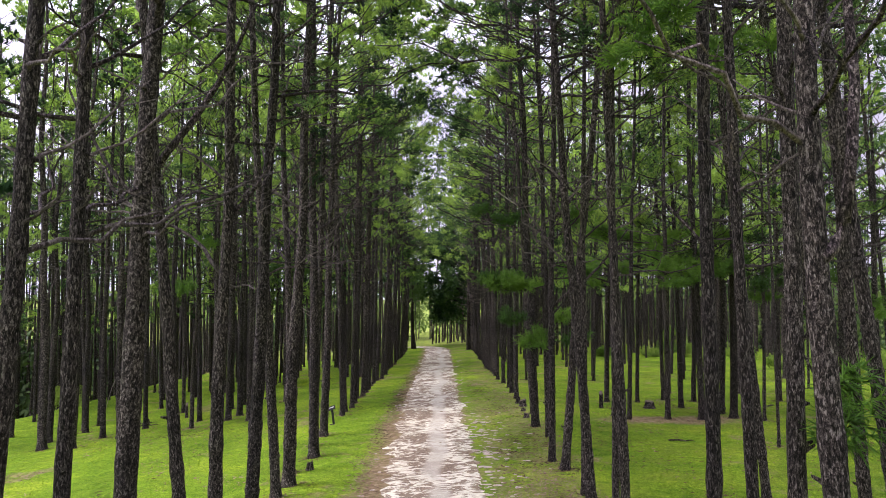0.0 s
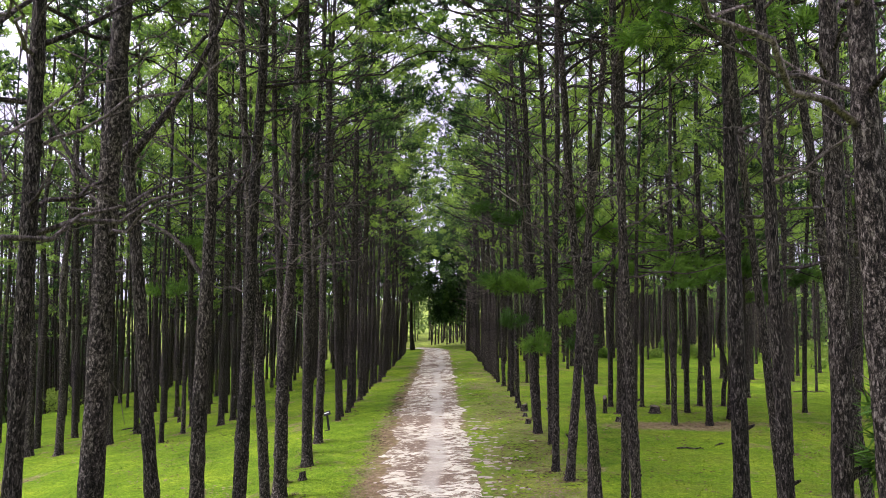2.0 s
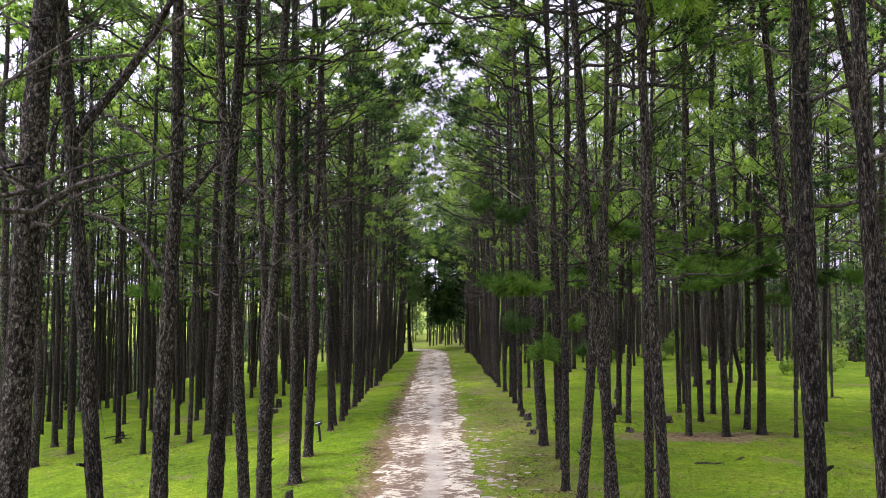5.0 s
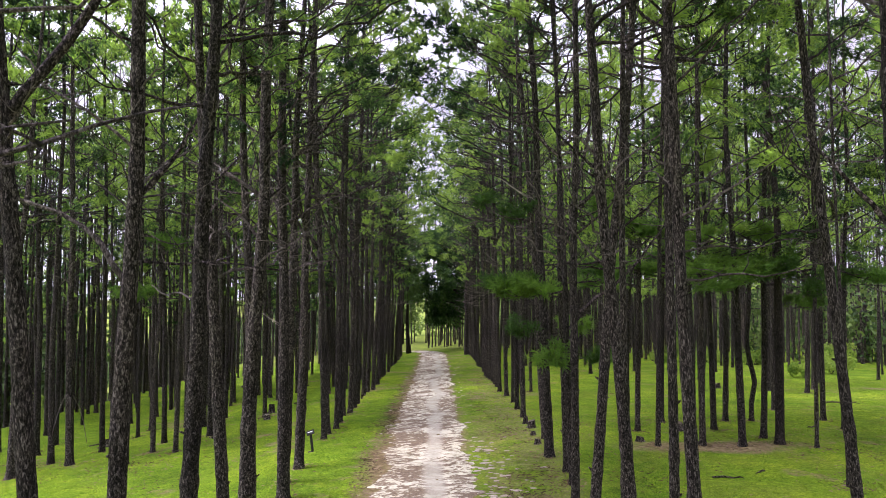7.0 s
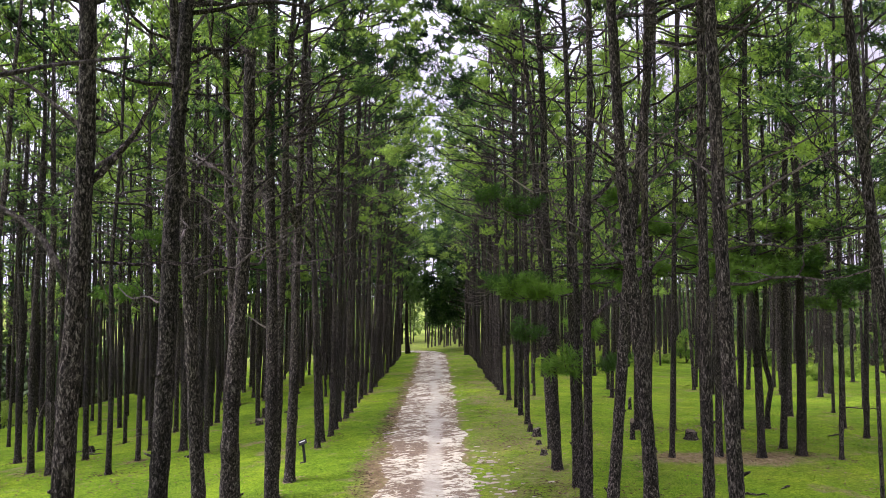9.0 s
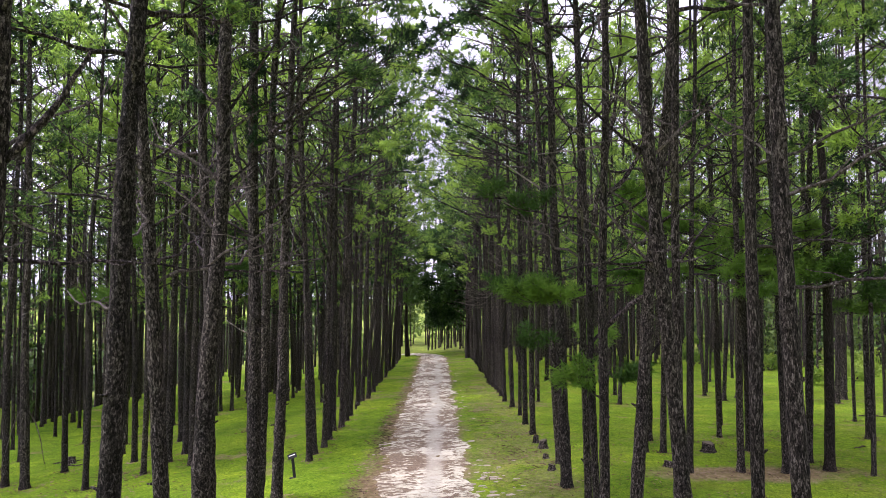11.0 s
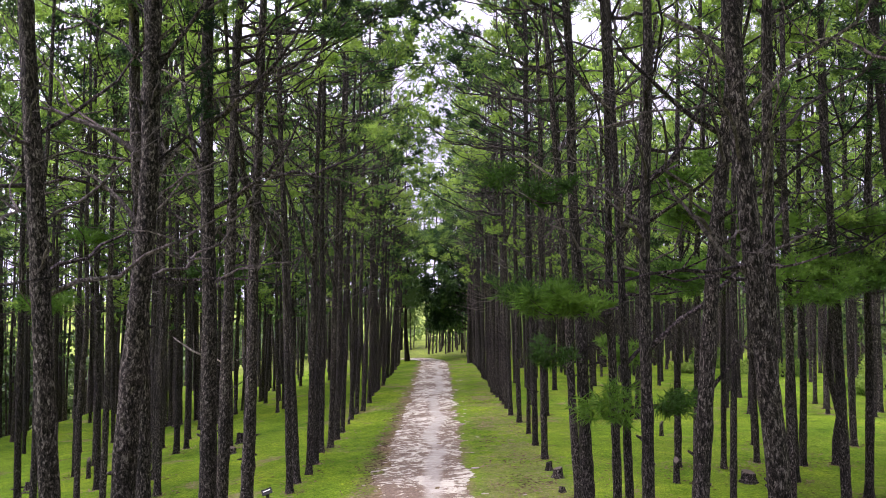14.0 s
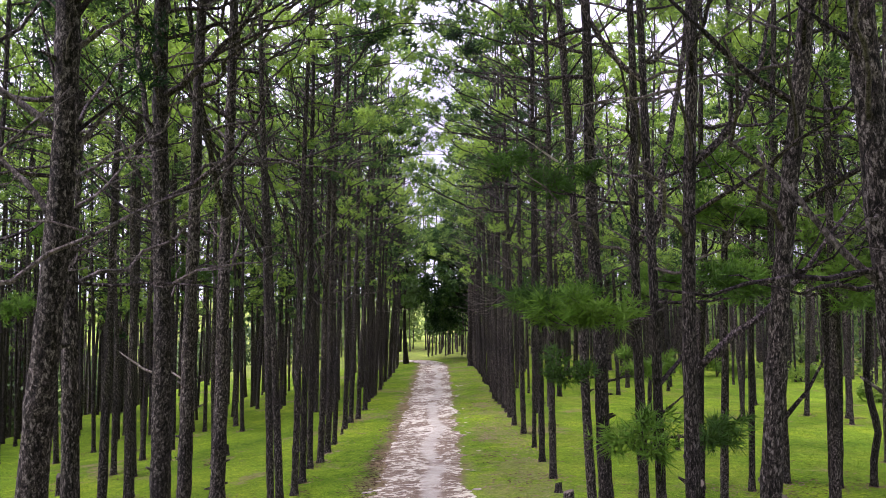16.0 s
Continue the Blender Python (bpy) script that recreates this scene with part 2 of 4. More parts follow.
def road_material():
    m, n, l, p = shader("pale_stony_track")
    v = coords(n, l, (1, 1, 1), True)
    sep = n.new("ShaderNodeSeparateXYZ")
    l.new(v, sep.inputs[0])
    x, y = sep.outputs[0], sep.outputs[1]
    slab = noise_tex(n, l, coords(n, l, (0.7, 1.25, 1), True), 4.6, 9, 0.72, 0.35)
    fine = noise_tex(n, l, v, 24, 6, 0.7)
    earth = ramp(n, l, fine, [(0.25, (0.05, 0.036, 0.021)), (0.5, (0.17, 0.125, 0.078)), (0.8, (0.37, 0.305, 0.21))])
    stone = ramp(n, l, noise_tex(n, l, v, 7, 5, 0.7), [(0.25, (0.34, 0.32, 0.235)), (0.5, (0.56, 0.548, 0.42)), (0.75, (0.7, 0.69, 0.565))])
    zone = span(n, l, noise_tex(n, l, v, 0.9, 4, 0.6), 0.3, 0.7, -0.07, 0.06)
    col = mixed(n, l, span(n, l, maths(n, l, "ADD", slab, zone), 0.485, 0.53), earth, stone)
    wander = maths(n, l, "MULTIPLY", noise_tex(n, l, coords(n, l, (0.0, 0.12, 0.0), True), 1.0, 2), 1.6)
    wheel = maths(n, l, "ABSOLUTE", maths(n, l, "ADD", maths(n, l, "ADD", x, 0.95), maths(n, l, "MULTIPLY", wander, -1.0)))
    smooth = maths(n, l, "MULTIPLY", span(n, l, wheel, 0.1, 0.34, 1, 0), span(n, l, noise_tex(n, l, v, 0.5, 3), 0.3, 0.46))
    dust = ramp(n, l, fine, [(0.2, (0.32, 0.303, 0.238)), (0.8, (0.53, 0.51, 0.412))])
    col = mixed(n, l, maths(n, l, "MULTIPLY", smooth, 0.82), col, dust)
    broad = noise_tex(n, l, v, 0.45, 3)
    col = mixed(n, l, 0.6, col, ramp(n, l, broad, [(0.3, (0.75, 0.68, 0.62)), (0.6, (1.05, 1.03, 1.0))]), "MULTIPLY")
    l.new(col, p.inputs["Base Color"])
    p.inputs["Roughness"].default_value = 0.9
    bump(n, l, p, maths(n, l, "ADD", maths(n, l, "MULTIPLY", slab, 1.5), maths(n, l, "MULTIPLY", fine, 0.5)), 0.9, 0.06)
    return m


GROUND, ROAD = ground_material(), road_material()
LITTER = leaf_material("brown_litter", (0.05, 0.03, 0.019), (0.11, 0.07, 0.045), (0.24, 0.18, 0.12), 0.05, 0.9)


def plain(name, color, rough=0.6, metal=0.0, vary=0.25, scale=12):
    m, n, l, p = shader(name)
    f = noise_tex(n, l, coords(n, l), scale, 5, 0.65)
    lo, hi = tuple(c * (1 - vary) for c in color), tuple(min(1, c * (1 + vary)) for c in color)
    l.new(ramp(n, l, f, [(0.3, lo), (0.7, hi)]), p.inputs["Base Color"])
    p.inputs["Roughness"].default_value, p.inputs["Metallic"].default_value = rough, metal
    bump(n, l, p, f, 0.3, 0.01)
    return m


BLACK_PAINT = plain("black_paint", (0.008, 0.008, 0.009), 0.75)
WHITE_PAINT = plain("white_paint", (0.7, 0.7, 0.68), 0.6)
STONE = plain("pale_stone", (0.33, 0.28, 0.23), 0.9, 0, 0.3)
CUT_WOOD = plain("cut_wood", (0.1, 0.08, 0.06), 0.9, 0, 0.4, 25)

# ---- ground ----
PROFILE_Y = [-400, 0, 20, 25, 30, 41, 72, 80, 90, 130, 900]
PROFILE_Z = [-0.05, -0.05, -0.08, -0.13, -0.25, -0.8, -1.9, -2.12, -2.35, -2.7, -3.0]


def level(x, y):
    """Height of the ground: the wood falls gently ahead, and to one side of the track down to a brow."""
    z = np.interp(y, PROFILE_Y, PROFILE_Z)
    z = z - 0.05 * np.clip(2.9 - x, 0, 6.4) - 0.12 * np.clip(-3.5 - x, 0, 13) - 0.4 * np.clip(-21.5 - x, 0, 18)
    return z + 0.03 * np.sin(x * 0.9 + 1.3) * np.sin(y * 0.7) + 0.02 * np.sin(x * 2.1 + y * 1.3)


def mesh_from(name, verts, faces, material, smooth=True):
    me = bpy.data.meshes.new(name)
    me.from_pydata([tuple(v) for v in verts], [], [tuple(f) for f in faces])
    me.materials.append(material)
    if smooth:
        me.polygons.foreach_set("use_smooth", [True] * len(me.polygons))
    me.update()
    return me


def part(name, data, parent, label=""):
    ob = new(name, data)
    ob.parent = parent
    return tagged(ob, label) if label else ob


def axis(lo, hi, step, far):
    inner = list(np.arange(lo, hi + 1e-6, step))
    return [-far, lo - 160, lo - 60, lo - 20, lo - 6, *inner, hi + 6, hi + 20, hi + 60, hi + 160, far]


gx, gy = axis(-24, 22, 0.35, 900), axis(4, 92, 0.5, 900)
GX, GY = np.meshgrid(gx, gy)
GZ = level(GX, GY)
w = len(gx)
faces = [(j * w + i, j * w + i + 1, (j + 1) * w + i + 1, (j + 1) * w + i) for j in range(len(gy) - 1) for i in range(w - 1)]
ground = new("ground", mesh_from("ground", np.stack([GX, GY, GZ], -1).reshape(-1, 3), faces, GROUND))
tagged(ground, "mown green lawn with worn brown earth patches under pines", "lawn", kind="structure")


def road_mid(y):
    return np.interp(y, [0, 15, 30, 50, 72, 78, 83, 87, 90], [-0.1, -0.2, -0.45, -0.45, -0.5, -0.9, -3.2, -8, -16])


rng = np.random.default_rng(5)
ys = np.concatenate([np.arange(-30, 10, 0.4), np.arange(10, 40, 0.08), np.arange(40, 76, 0.2)])
across = np.linspace(-1, 1, 31)
verts, faces = [], []
for y in ys:
    c = road_mid(y)
    edge = [1.15 + 0.34 * noise.noise((s * 9, y * 0.55, 0)) + 0.3 * noise.noise((s * 9, y * 2.4, 3)) + 0.16 * noise.noise((s * 9, y * 7, 5)) for s in (-1, 1)]
    for a in across:
        x = c + a * (edge[0] if a < 0 else edge[1])
        lump = 0.03 * noise.noise((x * 2.2, y * 2.2, 1)) + 0.016 * noise.noise((x * 7, y * 7, 2)) - 0.02 * math.exp(-((x + 0.05) / 0.25) ** 2)
        verts.append((x, y, float(level(x, y)) + 0.012 + (0.022 + lump) * (1 - abs(a) ** 6) - 0.025 * abs(a) ** 12))
k = len(across)
faces = [(j * k + i, j * k + i + 1, (j + 1) * k + i + 1, (j + 1) * k + i) for j in range(len(ys) - 1) for i in range(k - 1)]
road = new("road", mesh_from("road", verts, faces, ROAD))
tagged(road, "unpaved track of pale flaky stone and brown earth", "dirt road", kind="structure")
# where the track bends away beyond the avenue
verts, faces = [], []
way = np.linspace(0, 1, 48)
bx = np.interp(way, [0, 0.1, 0.25, 0.45, 0.7, 1], [-0.6, -0.8, -1.4, -2.6, -4.2, -6])
by = np.interp(way, [0, 0.1, 0.25, 0.45, 0.7, 1], [75.7, 76.8, 78.6, 80.4, 81.8, 82.8])
for j in range(48):
    tx, ty = np.gradient(bx)[j], np.gradient(by)[j]
    d = math.hypot(tx, ty)
    for a in (-1.05, -0.4, 0.4, 1.05):
        vx, vy = bx[j] + a * ty / d, by[j] - a * tx / d
        verts.append((vx, vy, float(level(vx, vy)) + 0.03))
    if j:
        faces += [((j - 1) * 4 + i, (j - 1) * 4 + i + 1, j * 4 + i + 1, j * 4 + i) for i in range(3)]
bend = new("road", mesh_from("road", verts, faces, ROAD))
tagged(bend, "far bend of the pale unpaved track", "dirt road", kind="structure")


# ---- pines ----
def tube(points, radii, sides, rough=0.0, seed=0.0, cap=True):
    """Verts and faces of a tapering limb along points."""
    pts = np.array(points, float)
    n = len(pts)
    tang = np.gradient(pts, axis=0)
    tang /= np.linalg.norm(tang, axis=1)[:, None] + 1e-9
    ref = np.array([0.31, 0.95, 0.05]) if abs(tang[0][1]) < 0.9 else np.array([1.0, 0, 0])
    u = np.cross(tang, ref)
    u /= np.linalg.norm(u, axis=1)[:, None] + 1e-9
    v = np.cross(tang, u)
    ang = np.arange(sides) * 2 * np.pi / sides
    r = np.array(radii)[:, None] * np.ones(sides)
    if rough:
        for j in range(n):
            for i in range(sides):
                d = (math.cos(ang[i]), math.sin(ang[i]))
                r[j, i] *= 1 + rough * noise.noise((d[0] * 2.2 + seed, d[1] * 2.2, pts[j][2] * 2.6)) + rough * 0.6 * noise.noise((d[0] * 5 + seed, d[1] * 5, pts[j][2] * 5))
    verts = pts[:, None, :] + r[:, :, None] * (np.cos(ang)[None, :, None] * u[:, None, :] + np.sin(ang)[None, :, None] * v[:, None, :])
    verts = verts.reshape(-1, 3)
    faces = [(j * sides + i, j * sides + (i + 1) % sides, (j + 1) * sides + (i + 1) % sides, (j + 1) * sides + i) for j in range(n - 1) for i in range(sides)]
    if cap:
        faces.append(tuple(range((n - 1) * sides, n * sides)))
        faces.append(tuple(reversed(range(sides))))
    return verts, faces


class Heap:
    """Collects verts and faces of many pieces into one mesh."""
    def __init__(self):
        self.v, self.f, self.n = [], [], 0

    def add(self, verts, faces):
        self.v.append(np.asarray(verts))
        self.f += [tuple(i + self.n for i in f) for f in faces]
        self.n += len(verts)

    def mesh(self, name, material, smooth=True):
        return mesh_from(name, np.concatenate(self.v) if self.v else [], self.f, material, smooth)


def curve_limb(rng, start, az, elev, length, rise=0.5, steps=7, wobble=0.09):
    """Points of a limb that leaves at azimuth az and elevation elev, and bends upward by rise radians."""
    p, pts = np.array(start, float), [np.array(start, float)]
    for i in range(steps):
        e = elev + rise * (i / steps) + rng.normal(0, wobble)
        a = az + rng.normal(0, wobble * 1.6)
        p = p + length / steps * np.array([math.cos(a) * math.cos(e), math.sin(a) * math.cos(e), math.sin(e)])
        pts.append(p.copy())
    return pts


def tufts(rng, spots, blades, size, width):
    """Needle tufts: thin triangles that spread from each spot along its shoot; with the way out of the pad at each corner."""
    spots = np.array(spots).reshape(-1, 9)
    k = len(spots) * blades
    at, way, out = (np.repeat(spots[:, i:i + 3], blades, 0) for i in (0, 3, 6))
    d = rng.normal(0, 0.6, (k, 3)) + way * 0.75
    d /= np.linalg.norm(d, axis=1)[:, None]
    side = np.cross(d, rng.normal(0, 1, (k, 3)))
    side /= np.linalg.norm(side, axis=1)[:, None]
    ln = size * rng.uniform(0.6, 1.2, (k, 1))
    at = at + d * 0.01 - way * rng.uniform(0, 0.12, (k, 1))
    tip = at + d * ln
    tip[:, 2] -= 0.15 * ln[:, 0]
    tri = np.stack([at - side * width, at + side * width, tip], 1).reshape(-1, 3)
    out = out + rng.normal(0, 0.3, (k, 3))
    out /= np.linalg.norm(out, axis=1)[:, None]
    return tri, np.repeat(out, 3, 0)


def needle_mesh(name, pieces, material):
    """One mesh of many separate triangles, shaded as the soft pads that they form."""
    tri = np.concatenate([p[0] for p in pieces]).astype(np.float32)
    out = np.concatenate([p[1] for p in pieces]).astype(np.float32)
    n = len(tri)
    me = bpy.data.meshes.new(name)
    me.vertices.add(n)
    me.vertices.foreach_set("co", tri.ravel())
    me.loops.add(n)
    me.loops.foreach_set("vertex_index", np.arange(n, dtype=np.int32))
    me.polygons.add(n // 3)
    me.polygons.foreach_set("loop_start", np.arange(0, n, 3, dtype=np.int32))
    me.update(calc_edges=True)
    me.attributes.new("custom_normal", "FLOAT_VECTOR", "POINT").data.foreach_set("vector", out.ravel())
    me.materials.append(material)
    me.update()
    return me


def shoots(rng, heap, pts, radius, spots, fork, tuft_count, side_len, sides=4, clump=0.3, bare=0.0, inner=0.42, flat=0.5):
    """Side shoots along the outer part of a limb, each with a flat pad of tufts at its end; adds the shoots to heap."""
    n = len(pts) - 1
    for s in np.linspace(inner, 1.0, fork):
        i = min(int(s * n), n - 1)
        base = pts[i] + (pts[i + 1] - pts[i]) * (s * n - i)
        d = pts[i + 1] - pts[i]
        d = d / np.linalg.norm(d)
        sd = np.cross(d, (0, 0, 1.0)) * rng.choice((-1, 1)) * rng.uniform(0.5, 1.2)
        way = d * 0.8 + sd + np.array([0, 0, rng.uniform(0.0, 0.6)])
        way /= np.linalg.norm(way)
        ln = side_len * rng.uniform(0.5, 1.2) * (1.15 - 0.5 * s)
        line = [base + way * ln * q + np.array([0, 0, 0.14 * ln * q * q]) for q in ((0, 0.5, 1) if sides > 3 else (0, 1))]
        if heap is not None:
            heap.add(*tube(line, np.linspace(radius * 0.4, radius * 0.14, len(line)), sides, cap=False))
        if rng.random() < bare:
            continue
        wide = clump * rng.uniform(0.7, 1.3)
        u = rng.normal(0, 1, (tuft_count, 3))
        u /= np.linalg.norm(u, axis=1)[:, None]
        off = u * (rng.random((tuft_count, 1)) ** 0.45) * (1, 1, flat)
        go = off * 0.9 + way * 0.35 + np.array([0, 0, 0.35])
        go /= np.linalg.norm(go, axis=1)[:, None]
        nrm = off * (1, 1, 1.6) + np.array([0, 0, 0.45])
        nrm /= np.linalg.norm(nrm, axis=1)[:, None]
        spots.extend(np.concatenate([line[-1] + off * wide, go, nrm], 1))


def build_pine(seed, detail, reach=0.0, sparse=False, crook=0.0, airy=False):
    """Meshes of one pine: trunk, large limbs, small branches, crown. detail 2: beside the track, 1: farther, 0: deep in the wood.
    reach: how much longer the limbs grow towards +x, the light over the track. airy: a high crown with few limbs."""
    rng = np.random.default_rng(seed)
    high = rng.uniform(17.5, 21.5)
    foot = rng.uniform(7.2, 9.0) if reach else rng.uniform(6.6, 9.0) if airy else rng.uniform(3.8, 6.2) if detail else rng.uniform(3.8, 6.6)
    rings, sides = ((9, 5), (34, 9), (120, 13))[detail]
    zs = np.concatenate([[-0.25, 0.0, 0.12, 0.3], np.linspace(0.55, 11.5, rings), np.linspace(12, high, max(3, rings // 6))])
    ph = rng.uniform(0, 6, 4)
    amp = rng.uniform(0.015, 0.05) if detail == 2 else rng.uniform(0.03, 0.11)
    grow = np.clip(zs / 6, 0, 1)
    cx = grow * amp * (np.sin(zs * 0.45 + ph[0]) + 0.5 * np.sin(zs * 1.1 + ph[1]))
    cy = grow * amp * (np.sin(zs * 0.4 + ph[2]) + 0.5 * np.sin(zs * 1.0 + ph[3]))
    cx = cx + crook * np.exp(-((zs - 1.25) / 0.42) ** 2) - crook * 0.7 * np.exp(-((zs - 2.6) / 0.6) ** 2)
    rad = 0.13 * np.interp(zs / high, [0, 0.1, 0.2, 0.36, 0.6, 0.8, 1], [1.0, 0.92, 0.82, 0.68, 0.52, 0.34, 0.08]) * (1 + 0.36 * np.exp(-np.clip(zs, 0, 9) / 0.11))
    if detail:
        knot = rng.uniform(0.6, 1.2)
        while knot < 11:
            rad *= 1 + rng.uniform(0.03, 0.17) * np.exp(-((zs - knot) / rng.uniform(0.06, 0.12)) ** 2)
            knot += rng.uniform(0.35, 1.0)
    h = Heap()
    h.add(*tube(np.stack([cx, cy, zs], 1), rad, sides, (0, 0.06, 0.085)[detail], seed * 3.1))
    if detail == 2:
        for i in range(9):
            z, a = rng.uniform(0.8, 7.5), rng.uniform(0, 6.28)
            r = np.interp(z, zs, rad)
            b = np.array([np.interp(z, zs, cx) + 0.8 * r * math.cos(a), np.interp(z, zs, cy) + 0.8 * r * math.sin(a), z])
            out_way = np.array([math.cos(a), math.sin(a), rng.uniform(-0.1, 0.6)])
            h.add(*tube([b, b + out_way * 0.04, b + out_way * rng.uniform(0.05, 0.14)], (0.03, 0.022, 0.012), 6, 0.1, i))
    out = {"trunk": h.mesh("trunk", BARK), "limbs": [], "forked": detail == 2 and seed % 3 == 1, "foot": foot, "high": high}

    def centre(z):
        return np.array([np.interp(z, zs, cx), np.interp(z, zs, cy), z])

    spots, twigs = [], Heap()
    count = 14 if sparse else 16 if reach and detail == 1 else 20 if airy else (22, 24, 32)[detail]
    flat = 0.8 if reach else 1.0
    for i in range(count):
        s = i / (count - 1)
        z = foot + (high - foot - 0.3) * s ** 1.05 + rng.uniform(-0.2, 0.2)
        az = rng.uniform(0, 2 * math.pi)
        ln = np.interp(s, [0, 0.3, 0.75, 1], [3.0, 3.1, 1.9, 0.7]) * rng.uniform(0.7, 1.2) * (1 + reach * math.cos(az))
        el = rng.uniform(0.0, 0.6) * flat + 0.5 * s * flat
        pts = curve_limb(rng, centre(z), az, el, ln, rng.uniform(-0.1, 0.7) * flat, (4, 6, 9)[detail], (0.1, 0.15, 0.19)[detail])
        r0 = np.interp(s, [0, 1], [0.032, 0.012]) * rng.uniform(0.6, 1.3)
        radii = np.linspace(r0, r0 * 0.22, len(pts))
        heap = Heap() if detail else twigs
        heap.add(*tube(pts, radii, (3, 4, 6)[detail], (0, 0, 0.08)[detail], i))
        shoots(rng, heap if detail else None, pts, r0, spots, (3, 4, 5)[detail], 7 if sparse else (14, 22, 26)[detail], (1.2, 1.0, 0.9)[detail], 3, (0.52, 0.45, 0.36)[detail],
               1.0 if rng.random() < 0.12 else 0.35 if sparse else 0.45 if airy else 0.5 if reach and detail == 1 else (0.4, 0.4, 0.48)[detail])
        if detail:
            out["limbs"].append(heap.mesh("limb", LIMB_BARK))
    # a second stem on some
    if detail == 2 and seed % 3 == 1:
        z = rng.uniform(5.0, 8.0)
        pts = curve_limb(rng, centre(z), rng.uniform(-2.6, 2.6), 1.0, min(6.5, high - z - 4), 0.6, 12, 0.07)
        heap = Heap()
        heap.add(*tube(pts, np.linspace(0.055, 0.018, len(pts)), 10, 0.06, seed))
        shoots(rng, heap, pts, 0.05, spots, 10, 7, 1.2, 3)
        out["limbs"].append(heap.mesh("stem", BARK))
    # bare dead limbs below the crown
    for i in range(9 if reach and detail == 1 else (2, 5, 19)[detail]):
        z = rng.uniform(4.6, foot + 3.0)
        ln = rng.uniform(0.35, 1.1) if i % 2 else rng.uniform(1.2, 2.7)
        pts = curve_limb(rng, centre(z), rng.uniform(0, 2 * math.pi), rng.uniform(-0.1, 0.8), ln, rng.uniform(-0.2, 0.8), (2, 4, 7)[detail], 0.17)
        r0 = rng.uniform(0.008, 0.015) + 0.006 * ln
        heap = Heap() if detail else twigs
        heap.add(*tube(pts, np.linspace(r0, r0 * 0.3, len(pts)), (3, 4, 5)[detail]))
        if detail == 2:
            for j in range(rng.integers(1, 4)):
                b = pts[rng.integers(2, len(pts) - 1)]
                side = curve_limb(rng, b, rng.uniform(0, 6.28), rng.uniform(0, 0.8), ln * rng.uniform(0.2, 0.5), 0.3, 3, 0.2)
                heap.add(*tube(side, np.linspace(r0 * 0.5, r0 * 0.15, len(side)), 3))
        if detail:
            out["limbs"].append(heap.mesh("dead_limb", DEAD_LIMB if rng.random() < 0.75 else LIMB_BARK))
    if not detail:
        out["branchwork"] = twigs.mesh("branchwork", LIMB_BARK)
    low, top = [q for q in spots if q[2] < 13], [q for q in spots if q[2] >= 13]
    if sparse:
        out["needles"] = [tufts(rng, low, 6, 0.3, 0.06), tufts(rng, top[::2], 5, 0.34, 0.085)]
    elif detail:
        out["needles"] = [tufts(rng, low, *((10, 0.145, 0.0152), (11, 0.14, 0.0114))[detail - 1]), tufts(rng, top[::3 if reach and detail == 1 else 2], 5, 0.24, 0.05)]
    else:
        out["needles"] = [tufts(rng, low, 7, 0.19, 0.033), tufts(rng, top[::2], 5, 0.34, 0.065)]
    if not sparse:
        out["crown"] = needle_mesh("crown", out["needles"], NEEDLES)
    return out


PINES = {3: [build_pine(100 + i, 2, 0.36) for i in range(7)], 2: [build_pine(150 + i, 1, 0.4) for i in range(6)],
         1: [build_pine(200 + i, 1) for i in range(6)], 0: [build_pine(300 + i, 0) for i in range(7)],
         5: [build_pine(260, 1, crook=0.22)], 4: [build_pine(230 + i, 1, airy=True) for i in range(5)],
         -1: [build_pine(400 + i, 0, sparse=True) for i in range(6)]}
pick = random.Random(11)
planted = []


def pine(x, y, girth, kit, label, group, lean=0.0, lean_y=0.0, bark=None, turn=None, scale=None):
    """One pine with its foot at x, y; girth: the trunk's thickness in metres; lean: rise over run towards +x."""
    kind = pick.choice([k for k in PINES[kit] if y > 19 or not k["forked"]])
    ob = new("pine_tree")
    sc = scale or pick.uniform(0.92, 1.08)
    tilt = Matrix.Rotation(math.atan(lean), 4, "Y") @ Matrix.Rotation(-math.atan(lean_y), 4, "X")
    ob.matrix_world = Matrix.Translation((x, y, float(level(x, y)))) @ tilt @ Matrix.Rotation(turn if turn is not None else pick.uniform(0, 6.28), 4, "Z") @ Matrix.Scale(sc, 4)
    tagged(ob, label, "tree", group)
    k = girth / 0.26 / sc
    trunk = part("trunk", kind["trunk"], ob)
    trunk.scale = (k, k, 1)
    if bark:
        trunk.material_slots[0].link = "OBJECT"
        trunk.material_slots[0].material = bark
    if "branchwork" in kind:
        tagged(part("branchwork", kind["branchwork"], ob), kind="stuff")
    for me in kind["limbs"]:
        part(me.name.split(".")[0], me, ob)
    tagged(part("crown", kind["crown"], ob), kind="stuff")
    planted.append((x, y))
    return ob


EDGE = "tall pine with dark flaky bark beside the dirt track"
INNER = "slender dark-barked pine standing in mown lawn"
DEEP = "tall thin pine deep in the plantation"
